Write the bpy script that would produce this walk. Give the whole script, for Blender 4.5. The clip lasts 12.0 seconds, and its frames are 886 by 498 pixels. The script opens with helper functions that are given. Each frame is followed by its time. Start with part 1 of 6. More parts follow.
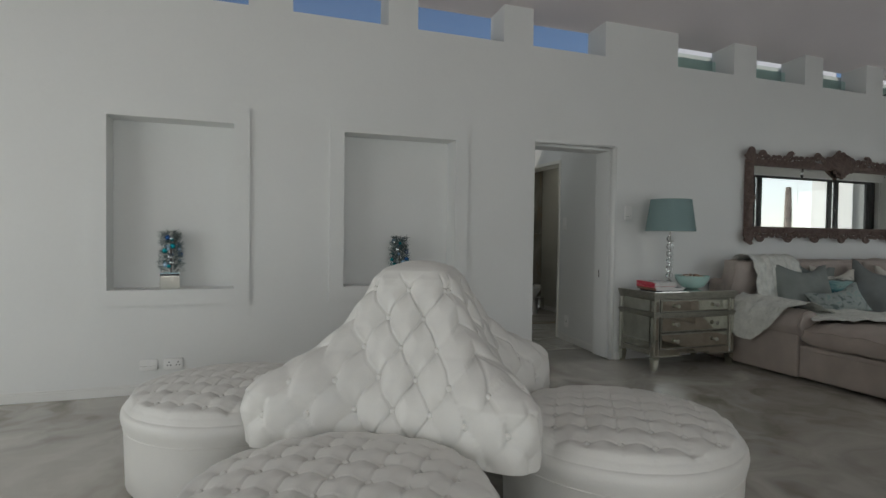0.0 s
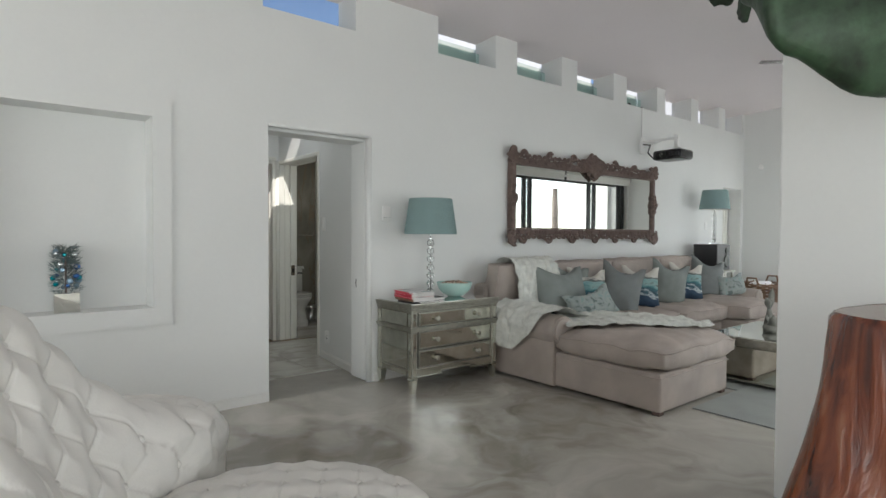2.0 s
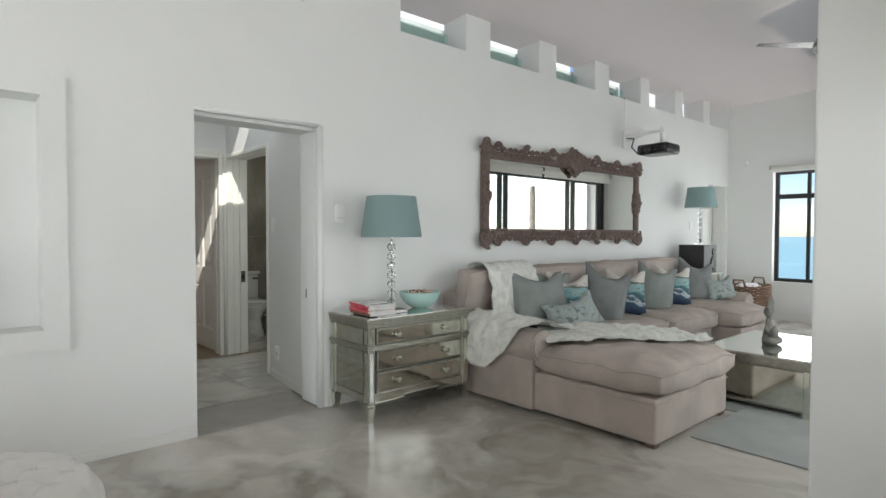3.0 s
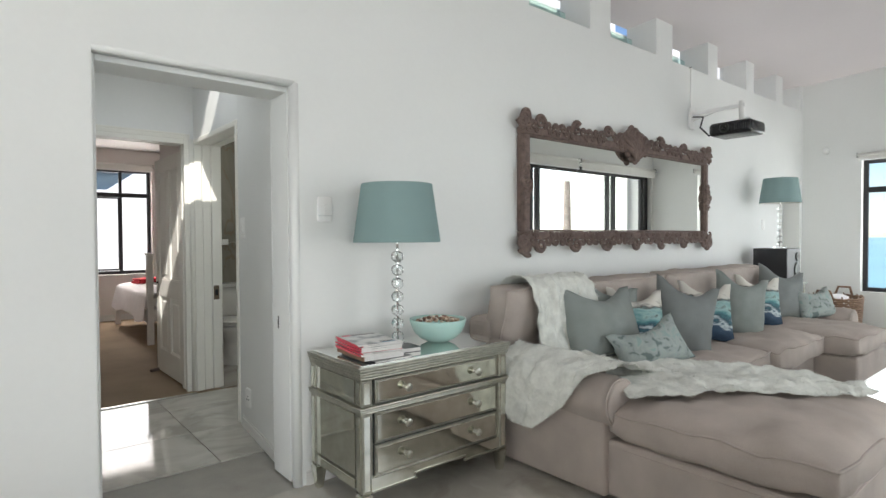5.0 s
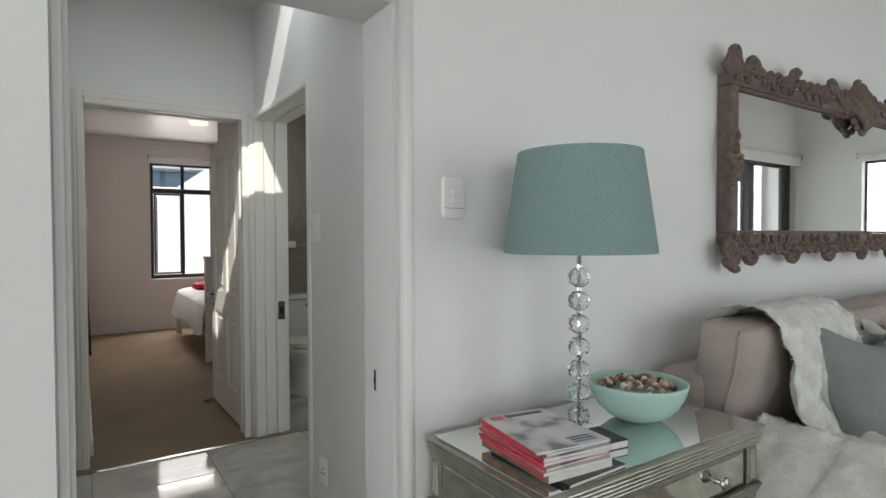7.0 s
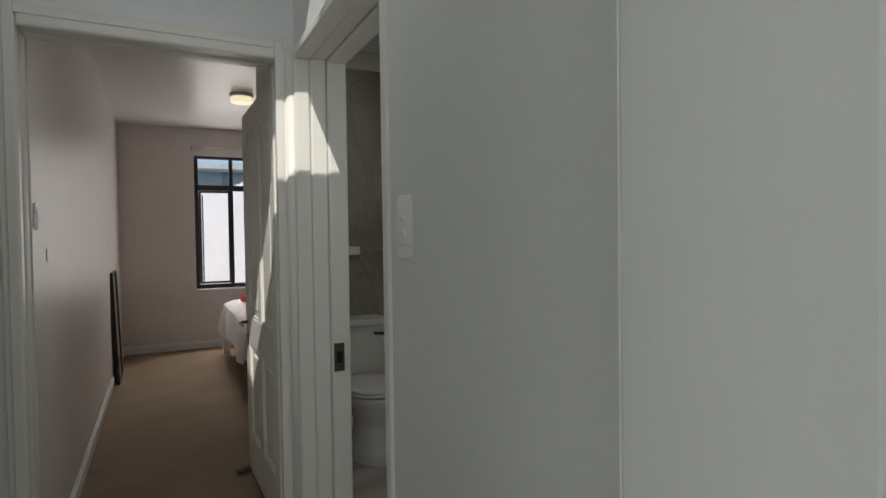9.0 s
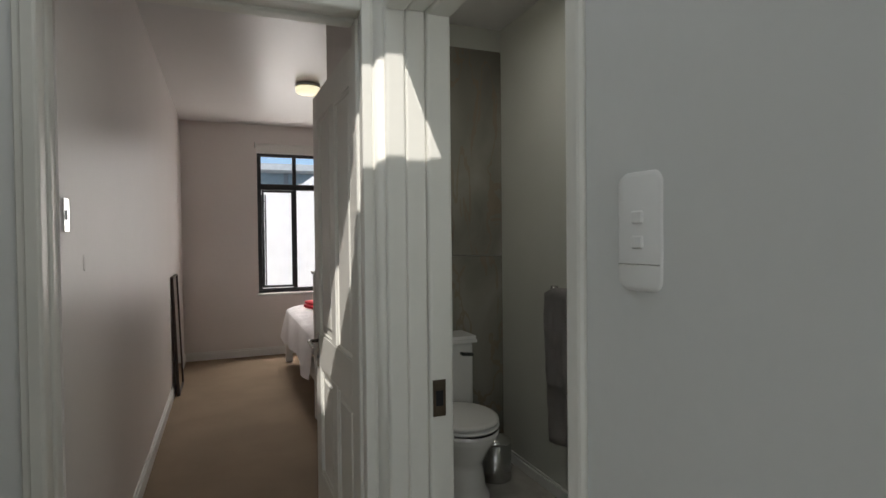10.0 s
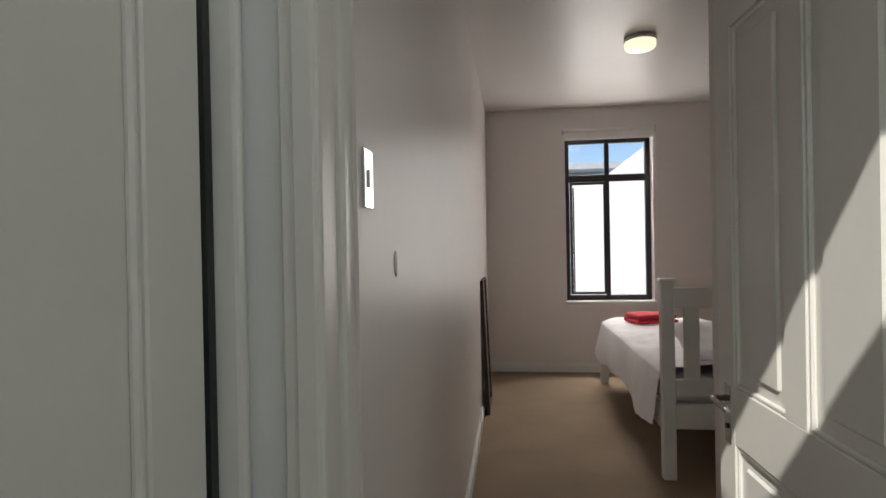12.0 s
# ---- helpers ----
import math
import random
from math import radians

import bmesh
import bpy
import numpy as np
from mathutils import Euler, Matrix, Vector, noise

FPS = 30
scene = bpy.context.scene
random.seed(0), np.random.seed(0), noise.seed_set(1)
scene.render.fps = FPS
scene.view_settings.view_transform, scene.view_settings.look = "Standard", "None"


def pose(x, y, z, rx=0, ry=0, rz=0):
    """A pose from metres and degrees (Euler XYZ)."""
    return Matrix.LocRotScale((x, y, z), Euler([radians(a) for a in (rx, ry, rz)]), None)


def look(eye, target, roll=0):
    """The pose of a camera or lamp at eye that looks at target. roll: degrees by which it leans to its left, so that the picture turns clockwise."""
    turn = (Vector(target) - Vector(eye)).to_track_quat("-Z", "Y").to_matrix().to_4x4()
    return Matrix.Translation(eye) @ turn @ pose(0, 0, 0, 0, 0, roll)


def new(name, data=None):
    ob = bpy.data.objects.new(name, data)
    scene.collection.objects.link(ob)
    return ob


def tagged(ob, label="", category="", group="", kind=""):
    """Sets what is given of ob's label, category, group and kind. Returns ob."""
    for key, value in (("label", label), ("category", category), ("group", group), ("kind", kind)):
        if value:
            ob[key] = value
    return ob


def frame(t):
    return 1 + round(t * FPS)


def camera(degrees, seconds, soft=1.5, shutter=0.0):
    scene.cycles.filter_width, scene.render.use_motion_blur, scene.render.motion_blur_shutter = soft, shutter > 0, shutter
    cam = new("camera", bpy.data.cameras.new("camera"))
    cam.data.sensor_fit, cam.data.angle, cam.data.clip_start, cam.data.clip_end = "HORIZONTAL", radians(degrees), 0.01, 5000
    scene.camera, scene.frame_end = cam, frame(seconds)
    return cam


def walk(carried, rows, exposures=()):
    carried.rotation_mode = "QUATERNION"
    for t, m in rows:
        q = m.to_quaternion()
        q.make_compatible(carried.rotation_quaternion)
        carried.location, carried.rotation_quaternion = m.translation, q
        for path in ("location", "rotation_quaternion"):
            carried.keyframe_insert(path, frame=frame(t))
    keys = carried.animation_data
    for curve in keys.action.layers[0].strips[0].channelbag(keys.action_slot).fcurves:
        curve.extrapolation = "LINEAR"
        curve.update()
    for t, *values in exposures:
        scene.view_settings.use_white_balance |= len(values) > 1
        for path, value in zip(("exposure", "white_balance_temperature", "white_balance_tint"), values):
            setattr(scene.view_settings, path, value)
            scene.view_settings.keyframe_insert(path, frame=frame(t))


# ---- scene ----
cam = camera(77.4, 12.0)
PATH = [
    (0, (0.617, 0.691, 1.202), (1.285, 2.575, 1.152), 0.8),
    (0.5, (0.802, 0.791, 1.238), (1.693, 2.581, 1.184), 0.7),
    (1, (1.003, 0.873, 1.256), (2.087, 2.553, 1.207), 0.6),
    (1.5, (1.273, 0.993, 1.25), (2.459, 2.603, 1.205), 0.4),
    (2, (1.523, 1.188, 1.263), (2.781, 2.742, 1.212), 0.3),
    (2.5, (1.754, 1.377, 1.274), (3.06, 2.891, 1.22), 0.2),
    (3, (1.987, 1.582, 1.296), (3.306, 3.084, 1.24), 0.1),
    (4.8, (2.707, 2.439, 1.277), (4.0, 3.965, 1.241), -0.1),
    (5, (2.771, 2.565, 1.296), (4.045, 4.107, 1.252), -0.3),
    (5.5, (2.883, 2.851, 1.313), (4.126, 4.417, 1.265), -0.2),
    (6, (2.99, 3.17, 1.311), (4.179, 4.778, 1.264), -0.2),
    (6.5, (3.079, 3.486, 1.315), (4.206, 5.137, 1.27), -0.2),
    (7, (3.165, 3.775, 1.321), (4.263, 5.446, 1.275), -0.2),
    (7.2, (3.197, 3.9, 1.318), (4.293, 5.573, 1.273), -0.4),
    (9, (3.616, 5.156, 1.338), (4.527, 6.936, 1.293), -0.8),
    (9.5, (3.644, 5.487, 1.35), (4.487, 7.3, 1.304), -0.9),
    (10, (3.639, 5.766, 1.354), (4.374, 7.626, 1.316), -0.6),
    (10.5, (3.623, 6.061, 1.346), (4.198, 7.976, 1.313), -0.4),
    (11, (3.6, 6.316, 1.332), (3.937, 8.288, 1.305), -0.5),
    (11.5, (3.538, 6.578, 1.334), (3.595, 8.577, 1.315), -0.8),
    (12, (3.44, 6.794, 1.32), (3.197, 8.779, 1.309), -1.1),
]
EXPO = [(0, -1.08), (0.5, -0.82), (1.0, -0.48), (1.5, -0.28), (2.0, -0.08), (2.5, 0.08), (3.0, 0.2), (5.0, 0.4), (6.0, 0.24), (7.2, 0.02), (9.0, -0.46), (9.5, -0.32), (10.0, -0.2), (10.5, -0.04), (11.0, 0.2), (11.5, 0.2), (12.0, -0.06)]
walk(cam, [(t, look(eye, target, roll)) for t, eye, target, roll in PATH], EXPO)

# ---- light ----
SUN = Vector((-0.40, -0.85, 1.0)).normalized()
world = bpy.data.worlds.new("sky")
scene.world = world
world.use_nodes = True
_wn = world.node_tree.nodes
_bg = _wn["Background"]
_sky = _wn.new("ShaderNodeTexSky")
_sky.sky_type, _sky.sun_disc = "NISHITA", False
_sky.air_density, _sky.dust_density, _sky.ozone_density = 0.85, 0.2, 2.0
_sky.sun_elevation = math.asin(SUN.z)
_sky.sun_rotation = math.atan2(SUN.x, SUN.y)
world.node_tree.links.new(_sky.outputs[0], _bg.inputs[0])
_bg.inputs[1].default_value = 0.15
_sun = bpy.data.lights.new("sun", "SUN")
_sun.energy, _sun.angle, _sun.color = 4.5, radians(0.5), (1.0, 0.95, 0.88)
new("sun", _sun).matrix_world = look(SUN * 30, (0, 0, 0))


def window_light(x, y, z, tx, ty, w, h, power, tz=0.0, color=(0.96, 0.98, 0.945)):
    """Area lamp in or just outside an opening, in place of the sky's light."""
    la = bpy.data.lights.new("window_light", "AREA")
    la.shape, la.size, la.size_y, la.energy, la.color = "RECTANGLE", w, h, power, color
    new("window_light", la).matrix_world = look((x, y, z), (x + tx, y + ty, z + tz))


# The first two lamps sit in unseen windows added to light the room.
window_light(-3.45, 2.2, 1.4, 1, 0, 4.0, 2.0, 118)
window_light(0.8, -2.40, 1.4, 0, 1, 4.4, 2.0, 104)
# Added lamp outside the sliding window; also whitens its panes in the mirror.
window_light(9.4, 2.56, 1.22, 0, 1, 3.5, 2.2, 44)
window_light(3.6, 6.57, 2.82, 0, 0.001, 0.95, 0.32, 3.4, -1)
window_light(11.34, 4.15, 1.45, -1, 0, 0.8, 1.5, 10)
window_light(6.2, 1.84, 1.3, 0, 1, 1.9, 1.9, 22)
# Added lamp in an invented, unseen opening, to brighten the dim bathroom.
window_light(5.32, 6.3, 1.7, -1, 0.7, 0.6, 0.7, 4.0)
_cl = bpy.data.lights.new("ceiling_lamp_light", "AREA")  # the lit bathroom ceiling light
_cl.shape, _cl.size, _cl.energy, _cl.color = "DISK", 0.18, 2.4, (1.0, 0.97, 0.90)
new("ceiling_lamp_light", _cl).matrix_world = look((4.64, 8.00, 2.52), (4.64, 8.001, 1.5))
window_light(4.44, 12.50, 1.6, 0, -1, 0.75, 1.6, 14, 0.0, (1.0, 0.93, 0.87))
# Extra lamp hung outside above the bedroom window, clear of the floor's reflections.
window_light(4.44, 13.15, 2.75, 0, -1, 0.86, 0.5, 85, -0.75, (1.0, 0.93, 0.87))


# ---- materials ----
def mat(name, color, rough=0.6, metal=0.0, vary=0.12, scale=6.0, bump=0.1, fine=120.0, spec=0.5, coat=0.0):
    """Painted, woven or stone surface: colour varied at two scales, with fine relief."""
    m = bpy.data.materials.new(name)
    m.use_nodes = True
    nt = m.node_tree
    n, l = nt.nodes, nt.links
    b = n["Principled BSDF"]
    tc = n.new("ShaderNodeTexCoord")
    na, nb = n.new("ShaderNodeTexNoise"), n.new("ShaderNodeTexNoise")
    na.inputs["Scale"].default_value, nb.inputs["Scale"].default_value = scale, fine
    na.inputs["Detail"].default_value, nb.inputs["Detail"].default_value = 5, 3
    l.new(tc.outputs["Object"], na.inputs["Vector"])
    l.new(tc.outputs["Object"], nb.inputs["Vector"])
    mx = n.new("ShaderNodeMix")
    mx.data_type = "RGBA"
    c = Vector(color[:3])
    mx.inputs[6].default_value = (*(c * (1 - vary)), 1)
    mx.inputs[7].default_value = (*[min(1, v * (1 + vary)) for v in c], 1)
    ad = n.new("ShaderNodeMath")
    ad.operation = "MULTIPLY_ADD"
    l.new(nb.outputs[0], ad.inputs[0])
    ad.inputs[1].default_value = 0.35
    l.new(na.outputs[0], ad.inputs[2])
    rp = n.new("ShaderNodeMapRange")
    rp.inputs[1].default_value, rp.inputs[2].default_value = 0.4, 0.95
    l.new(ad.outputs[0], rp.inputs[0])
    l.new(rp.outputs[0], mx.inputs[0])
    l.new(mx.outputs[2], b.inputs["Base Color"])
    b.inputs["Roughness"].default_value, b.inputs["Metallic"].default_value = rough, metal
    b.inputs["Specular IOR Level"].default_value = spec
    b.inputs["Coat Weight"].default_value = coat
    if bump:
        bp = n.new("ShaderNodeBump")
        bp.inputs["Strength"].default_value, bp.inputs["Distance"].default_value = bump, 0.01
        l.new(ad.outputs[0], bp.inputs["Height"])
        l.new(bp.outputs[0], b.inputs["Normal"])
    return m


def nodes_of(m):
    return m.node_tree.nodes, m.node_tree.links, m.node_tree.nodes["Principled BSDF"]


def bump_from(m, socket, strength, distance=0.01):
    n, l, b = nodes_of(m)
    bp = n.new("ShaderNodeBump")
    bp.inputs["Strength"].default_value, bp.inputs["Distance"].default_value = strength, distance
    l.new(socket, bp.inputs["Height"])
    l.new(bp.outputs[0], b.inputs["Normal"])


def ramp_color(m, socket, stops):
    n, l, b = nodes_of(m)
    r = n.new("ShaderNodeValToRGB")
    while len(r.color_ramp.elements) < len(stops):
        r.color_ramp.elements.new(0.5)
    for e, (p, c) in zip(r.color_ramp.elements, stops):
        e.position, e.color = p, (*c, 1)
    l.new(socket, r.inputs[0])
    l.new(r.outputs[0], b.inputs["Base Color"])
    return r


def plain(name, color, rough=0.5, metal=0.0):
    m = bpy.data.materials.new(name)
    m.use_nodes = True
    b = m.node_tree.nodes["Principled BSDF"]
    b.inputs["Base Color"].default_value = (*color, 1)
    b.inputs["Roughness"].default_value, b.inputs["Metallic"].default_value = rough, metal
    return m


def glass(name, color=(1, 1, 1), rough=0.0, ior=1.45):
    m = plain(name, color, rough)
    b = m.node_tree.nodes["Principled BSDF"]
    b.inputs["Transmission Weight"].default_value, b.inputs["IOR"].default_value = 1.0, ior
    return m


def glow(name, color, strength):
    m = plain(name, color)
    b = m.node_tree.nodes["Principled BSDF"]
    b.inputs["Emission Color"].default_value = (*color, 1)
    b.inputs["Emission Strength"].default_value = strength
    return m


WALL = mat("white_plaster", (0.78, 0.79, 0.78), 0.75, vary=0.025, scale=1.3, bump=0.06, fine=45)
CEIL = mat("ceiling_paint", (0.74, 0.73, 0.72), 0.38, vary=0.03, scale=0.8, bump=0.04, fine=25)
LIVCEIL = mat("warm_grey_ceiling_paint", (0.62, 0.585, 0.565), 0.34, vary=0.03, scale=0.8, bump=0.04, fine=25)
BEDWALL = mat("bedroom_satin_paint", (0.76, 0.715, 0.69), 0.40, vary=0.03, scale=1.5, bump=0.05, fine=30)
GLOSS = mat("white_gloss_paint", (0.80, 0.79, 0.74), 0.36, vary=0.03, scale=3, bump=0.08, fine=40)
SKIRT = mat("skirting_paint", (0.78, 0.78, 0.76), 0.4, vary=0.03, bump=0.05)
CARPET = mat("taupe_carpet", (0.27, 0.20, 0.135), 0.95, vary=0.16, scale=2.5, bump=0.6, fine=350)
RUG = mat("grey_rug", (0.33, 0.35, 0.34), 0.95, vary=0.15, scale=3, bump=0.6, fine=300)
BATHWALL = mat("bathroom_paint", (0.58, 0.59, 0.54), 0.6, vary=0.04, scale=2, bump=0.05)
BLACK = mat("black_aluminium", (0.018, 0.018, 0.02), 0.4, vary=0.2, bump=0.03)
STEEL = mat("brushed_steel", (0.55, 0.55, 0.54), 0.25, 1.0, vary=0.1, bump=0.02)
CHROME = plain("chrome", (0.8, 0.8, 0.8), 0.06, 1.0)
WHITEPL = mat("white_plastic", (0.85, 0.85, 0.84), 0.3, vary=0.02, bump=0.02)
MIRROR = plain("mirror_glass", (0.86, 0.87, 0.84), 0.015, 1.0)
AGEDMIRROR = mat("antiqued_mirror", (0.74, 0.745, 0.67), 0.07, 1.0, vary=0.14, scale=9, bump=0.012, fine=30)
SILVER = mat("silver_leaf_trim", (0.42, 0.41, 0.355), 0.28, 0.85, vary=0.2, scale=25, bump=0.15)
CLEAR = glass("window_glass")
AQUA = glass("greenish_glass", (0.75, 0.93, 0.88), 0.12)
CRYSTAL = glass("crystal", (0.98, 1, 1), 0.02, 1.5)
LEATHER = mat("white_leather", (0.76, 0.75, 0.72), 0.42, vary=0.04, scale=5, bump=0.12, fine=160)
SUEDE = mat("beige_suede", (0.42, 0.365, 0.33), 0.92, vary=0.17, scale=4, bump=0.25, fine=260)
GREY = mat("grey_velvet", (0.185, 0.20, 0.20), 0.8, vary=0.12, scale=7, bump=0.15, fine=260)
FRAMEWOOD = mat("carved_brown_wood", (0.15, 0.105, 0.09), 0.7, vary=0.4, scale=30, bump=0.5, fine=200)
PORCELAIN = mat("porcelain", (0.82, 0.82, 0.80), 0.10, vary=0.01, bump=0.0)
TOWEL = mat("grey_towel", (0.46, 0.44, 0.43), 0.95, vary=0.15, scale=9, bump=0.6, fine=400)
LINEN = mat("white_linen", (0.82, 0.80, 0.82), 0.85, vary=0.04, scale=8, bump=0.25, fine=60)
REDCLOTH = mat("red_cloth", (0.62, 0.03, 0.05), 0.85, vary=0.15, bump=0.2)
BEDPAINT = mat("white_painted_wood", (0.76, 0.74, 0.72), 0.4, vary=0.04, bump=0.06)
BLIND = mat("blind_fabric", (0.80, 0.79, 0.76), 0.8, vary=0.04, bump=0.1)
PAPER = mat("magazine_paper", (0.75, 0.74, 0.72), 0.35, vary=0.1, scale=30, bump=0.05)
MAGRED = mat("red_cover", (0.62, 0.06, 0.10), 0.3, vary=0.3, scale=20, bump=0.03)
MAGBROWN = mat("brown_cover", (0.22, 0.13, 0.08), 0.4, vary=0.4, scale=25, bump=0.03)
MAGBLACK = mat("black_cover", (0.03, 0.03, 0.035), 0.3, vary=0.3, bump=0.03)
WICKER = mat("wicker", (0.23, 0.14, 0.09), 0.7, vary=0.4, scale=40, bump=0.4)
BRONZE = mat("green_bronze", (0.025, 0.085, 0.04), 0.33, 0.25, vary=0.45, scale=9, bump=0.25, fine=60)
DARKBRONZE = mat("dark_bronze", (0.03, 0.035, 0.03), 0.4, 0.3, vary=0.3, bump=0.2)
ROOF = mat("grey_roof", (0.16, 0.17, 0.17), 0.7, vary=0.2, bump=0.2)
OUTWALL = mat("outside_white_wall", (0.80, 0.80, 0.80), 0.8, vary=0.04, bump=0.05)


def floor_material():
    """Polished cement screed with marbled swirls."""
    m = plain("polished_cement", (0.4, 0.4, 0.38), 0.14)
    n, l, b = nodes_of(m)
    tc = n.new("ShaderNodeTexCoord")
    warp = n.new("ShaderNodeTexNoise")
    warp.inputs["Scale"].default_value, warp.inputs["Detail"].default_value = 0.9, 4
    l.new(tc.outputs["Object"], warp.inputs["Vector"])
    mx = n.new("ShaderNodeVectorMath")
    mx.operation = "MULTIPLY_ADD"
    l.new(warp.outputs["Color"], mx.inputs[0])
    mx.inputs[1].default_value = (1.6, 1.6, 1.6)
    l.new(tc.outputs["Object"], mx.inputs[2])
    sw = n.new("ShaderNodeTexNoise")
    sw.inputs["Scale"].default_value, sw.inputs["Detail"].default_value, sw.inputs["Distortion"].default_value = 1.3, 8, 1.2
    l.new(mx.outputs[0], sw.inputs["Vector"])
    ramp_color(m, sw.outputs[0], [(0.30, (0.27, 0.25, 0.212)), (0.46, (0.44, 0.42, 0.378)), (0.56, (0.52, 0.50, 0.458)), (0.72, (0.64, 0.62, 0.575))])
    rr = n.new("ShaderNodeMapRange")
    rr.inputs[3].default_value, rr.inputs[4].default_value = 0.10, 0.30
    l.new(sw.outputs[0], rr.inputs[0])
    l.new(rr.outputs[0], b.inputs["Roughness"])
    bump_from(m, warp.outputs[0], 0.02, 0.02)
    return m


CEMENT = floor_material()
SEA = mat("sea_water", (0.30, 0.57, 0.63), 0.3, vary=0.2, scale=0.05, bump=0.3, fine=0.6)


# ---- mesh helpers ----
def obj(name, bm, material, smooth=False):
    me = bpy.data.meshes.new(name)
    bm.to_mesh(me)
    bm.free()
    for mm in (material if isinstance(material, (list, tuple)) else [material]):
        me.materials.append(mm)
    if smooth:
        for p in me.polygons:
            p.use_smooth = True
    return new(name, me)


def part(name, bm, material, parent, label="", smooth=False):
    ob = obj(name, bm, material, smooth)
    ob.parent = parent
    return tagged(ob, label)


def thing(name, label, category, at=(0, 0, 0), rz=0.0, group=""):
    e = new(name)
    e.matrix_basis = pose(*at, 0, 0, rz)
    return tagged(e, label, category, group)


def add_box(bm, x0, x1, y0, y1, z0, z1, bevel=0.0, seg=2, m=None):
    t = Matrix.Translation(((x0 + x1) / 2, (y0 + y1) / 2, (z0 + z1) / 2)) @ Matrix.Diagonal((abs(x1 - x0), abs(y1 - y0), abs(z1 - z0), 1))
    r = bmesh.ops.create_cube(bm, size=1, matrix=(m @ t) if m else t)
    if bevel:
        es = list({e for v in r["verts"] for e in v.link_edges})
        bmesh.ops.bevel(bm, geom=es, offset=bevel, segments=seg, affect="EDGES", profile=0.5)
    return bm


def box(x0, x1, y0, y1, z0, z1, bevel=0.0, seg=2, m=None):
    return add_box(bmesh.new(), x0, x1, y0, y1, z0, z1, bevel, seg, m)


def boxes(*bs):
    bm = bmesh.new()
    for b in bs:
        add_box(bm, *b)
    return bm


def add_lathe(bm, profile, seg=24, m=None, sweep=None):
    """Turned shape: (radius, height) pairs round z."""
    rings = []
    for r, z in profile:
        ring = []
        for i in range(seg):
            a = 2 * math.pi * i / seg
            v = Vector((r * math.cos(a), r * math.sin(a), z))
            ring.append(bm.verts.new(m @ v if m else v))
        rings.append(ring)
    for a, b in zip(rings, rings[1:]):
        for i in range(seg):
            bm.faces.new((a[i], a[(i + 1) % seg], b[(i + 1) % seg], b[i]))
    for ring, flip in ((rings[0], True), (rings[-1], False)):
        bm.faces.new(ring[::-1] if flip else ring)
    return bm


def lathe(profile, seg=24, m=None):
    return add_lathe(bmesh.new(), profile, seg, m)


def add_tube(bm, pts, r, seg=8):
    """Round bar along points; r is one radius or one for each point."""
    pts = [Vector(p) for p in pts]
    rs = r if isinstance(r, (list, tuple)) else [r] * len(pts)
    rings, up = [], Vector((0.31, 0.17, 0.94))
    for i, p in enumerate(pts):
        d = (pts[min(i + 1, len(pts) - 1)] - pts[max(i - 1, 0)]).normalized()
        a = d.cross(up)
        a = (a if a.length > 1e-4 else d.cross(Vector((1, 0, 0)))).normalized()
        b = d.cross(a)
        rings.append([bm.verts.new(p + (a * math.cos(q) + b * math.sin(q)) * rs[i]) for q in [2 * math.pi * k / seg for k in range(seg)]])
    for a, b in zip(rings, rings[1:]):
        for k in range(seg):
            bm.faces.new((a[k], a[(k + 1) % seg], b[(k + 1) % seg], b[k]))
    bm.faces.new(rings[0][::-1])
    bm.faces.new(rings[-1])
    bmesh.ops.recalc_face_normals(bm, faces=bm.faces)
    return bm


def tube(pts, r, seg=8):
    return add_tube(bmesh.new(), pts, r, seg)


def add_ball(bm, c, r, sub=2, sx=1, sy=1, sz=1):
    bmesh.ops.create_icosphere(bm, subdivisions=sub, radius=1, matrix=Matrix.Translation(c) @ Matrix.Diagonal((r * sx, r * sy, r * sz, 1)))
    return bm


def grid(nu, nv, f, closed_u=False):
    """Sheet of nu x nv points, f(u, v) with u, v from 0 to 1."""
    bm = bmesh.new()
    vs = [[bm.verts.new(f(i / (nu if closed_u else nu - 1), j / (nv - 1))) for j in range(nv)] for i in range(nu)]
    for i in range(nu if closed_u else nu - 1):
        for j in range(nv - 1):
            k = (i + 1) % nu
            bm.faces.new((vs[i][j], vs[k][j], vs[k][j + 1], vs[i][j + 1]))
    return bm


def fbm(p, s):
    return noise.fractal(Vector(p) * s, 1.0, 2.0, 3)


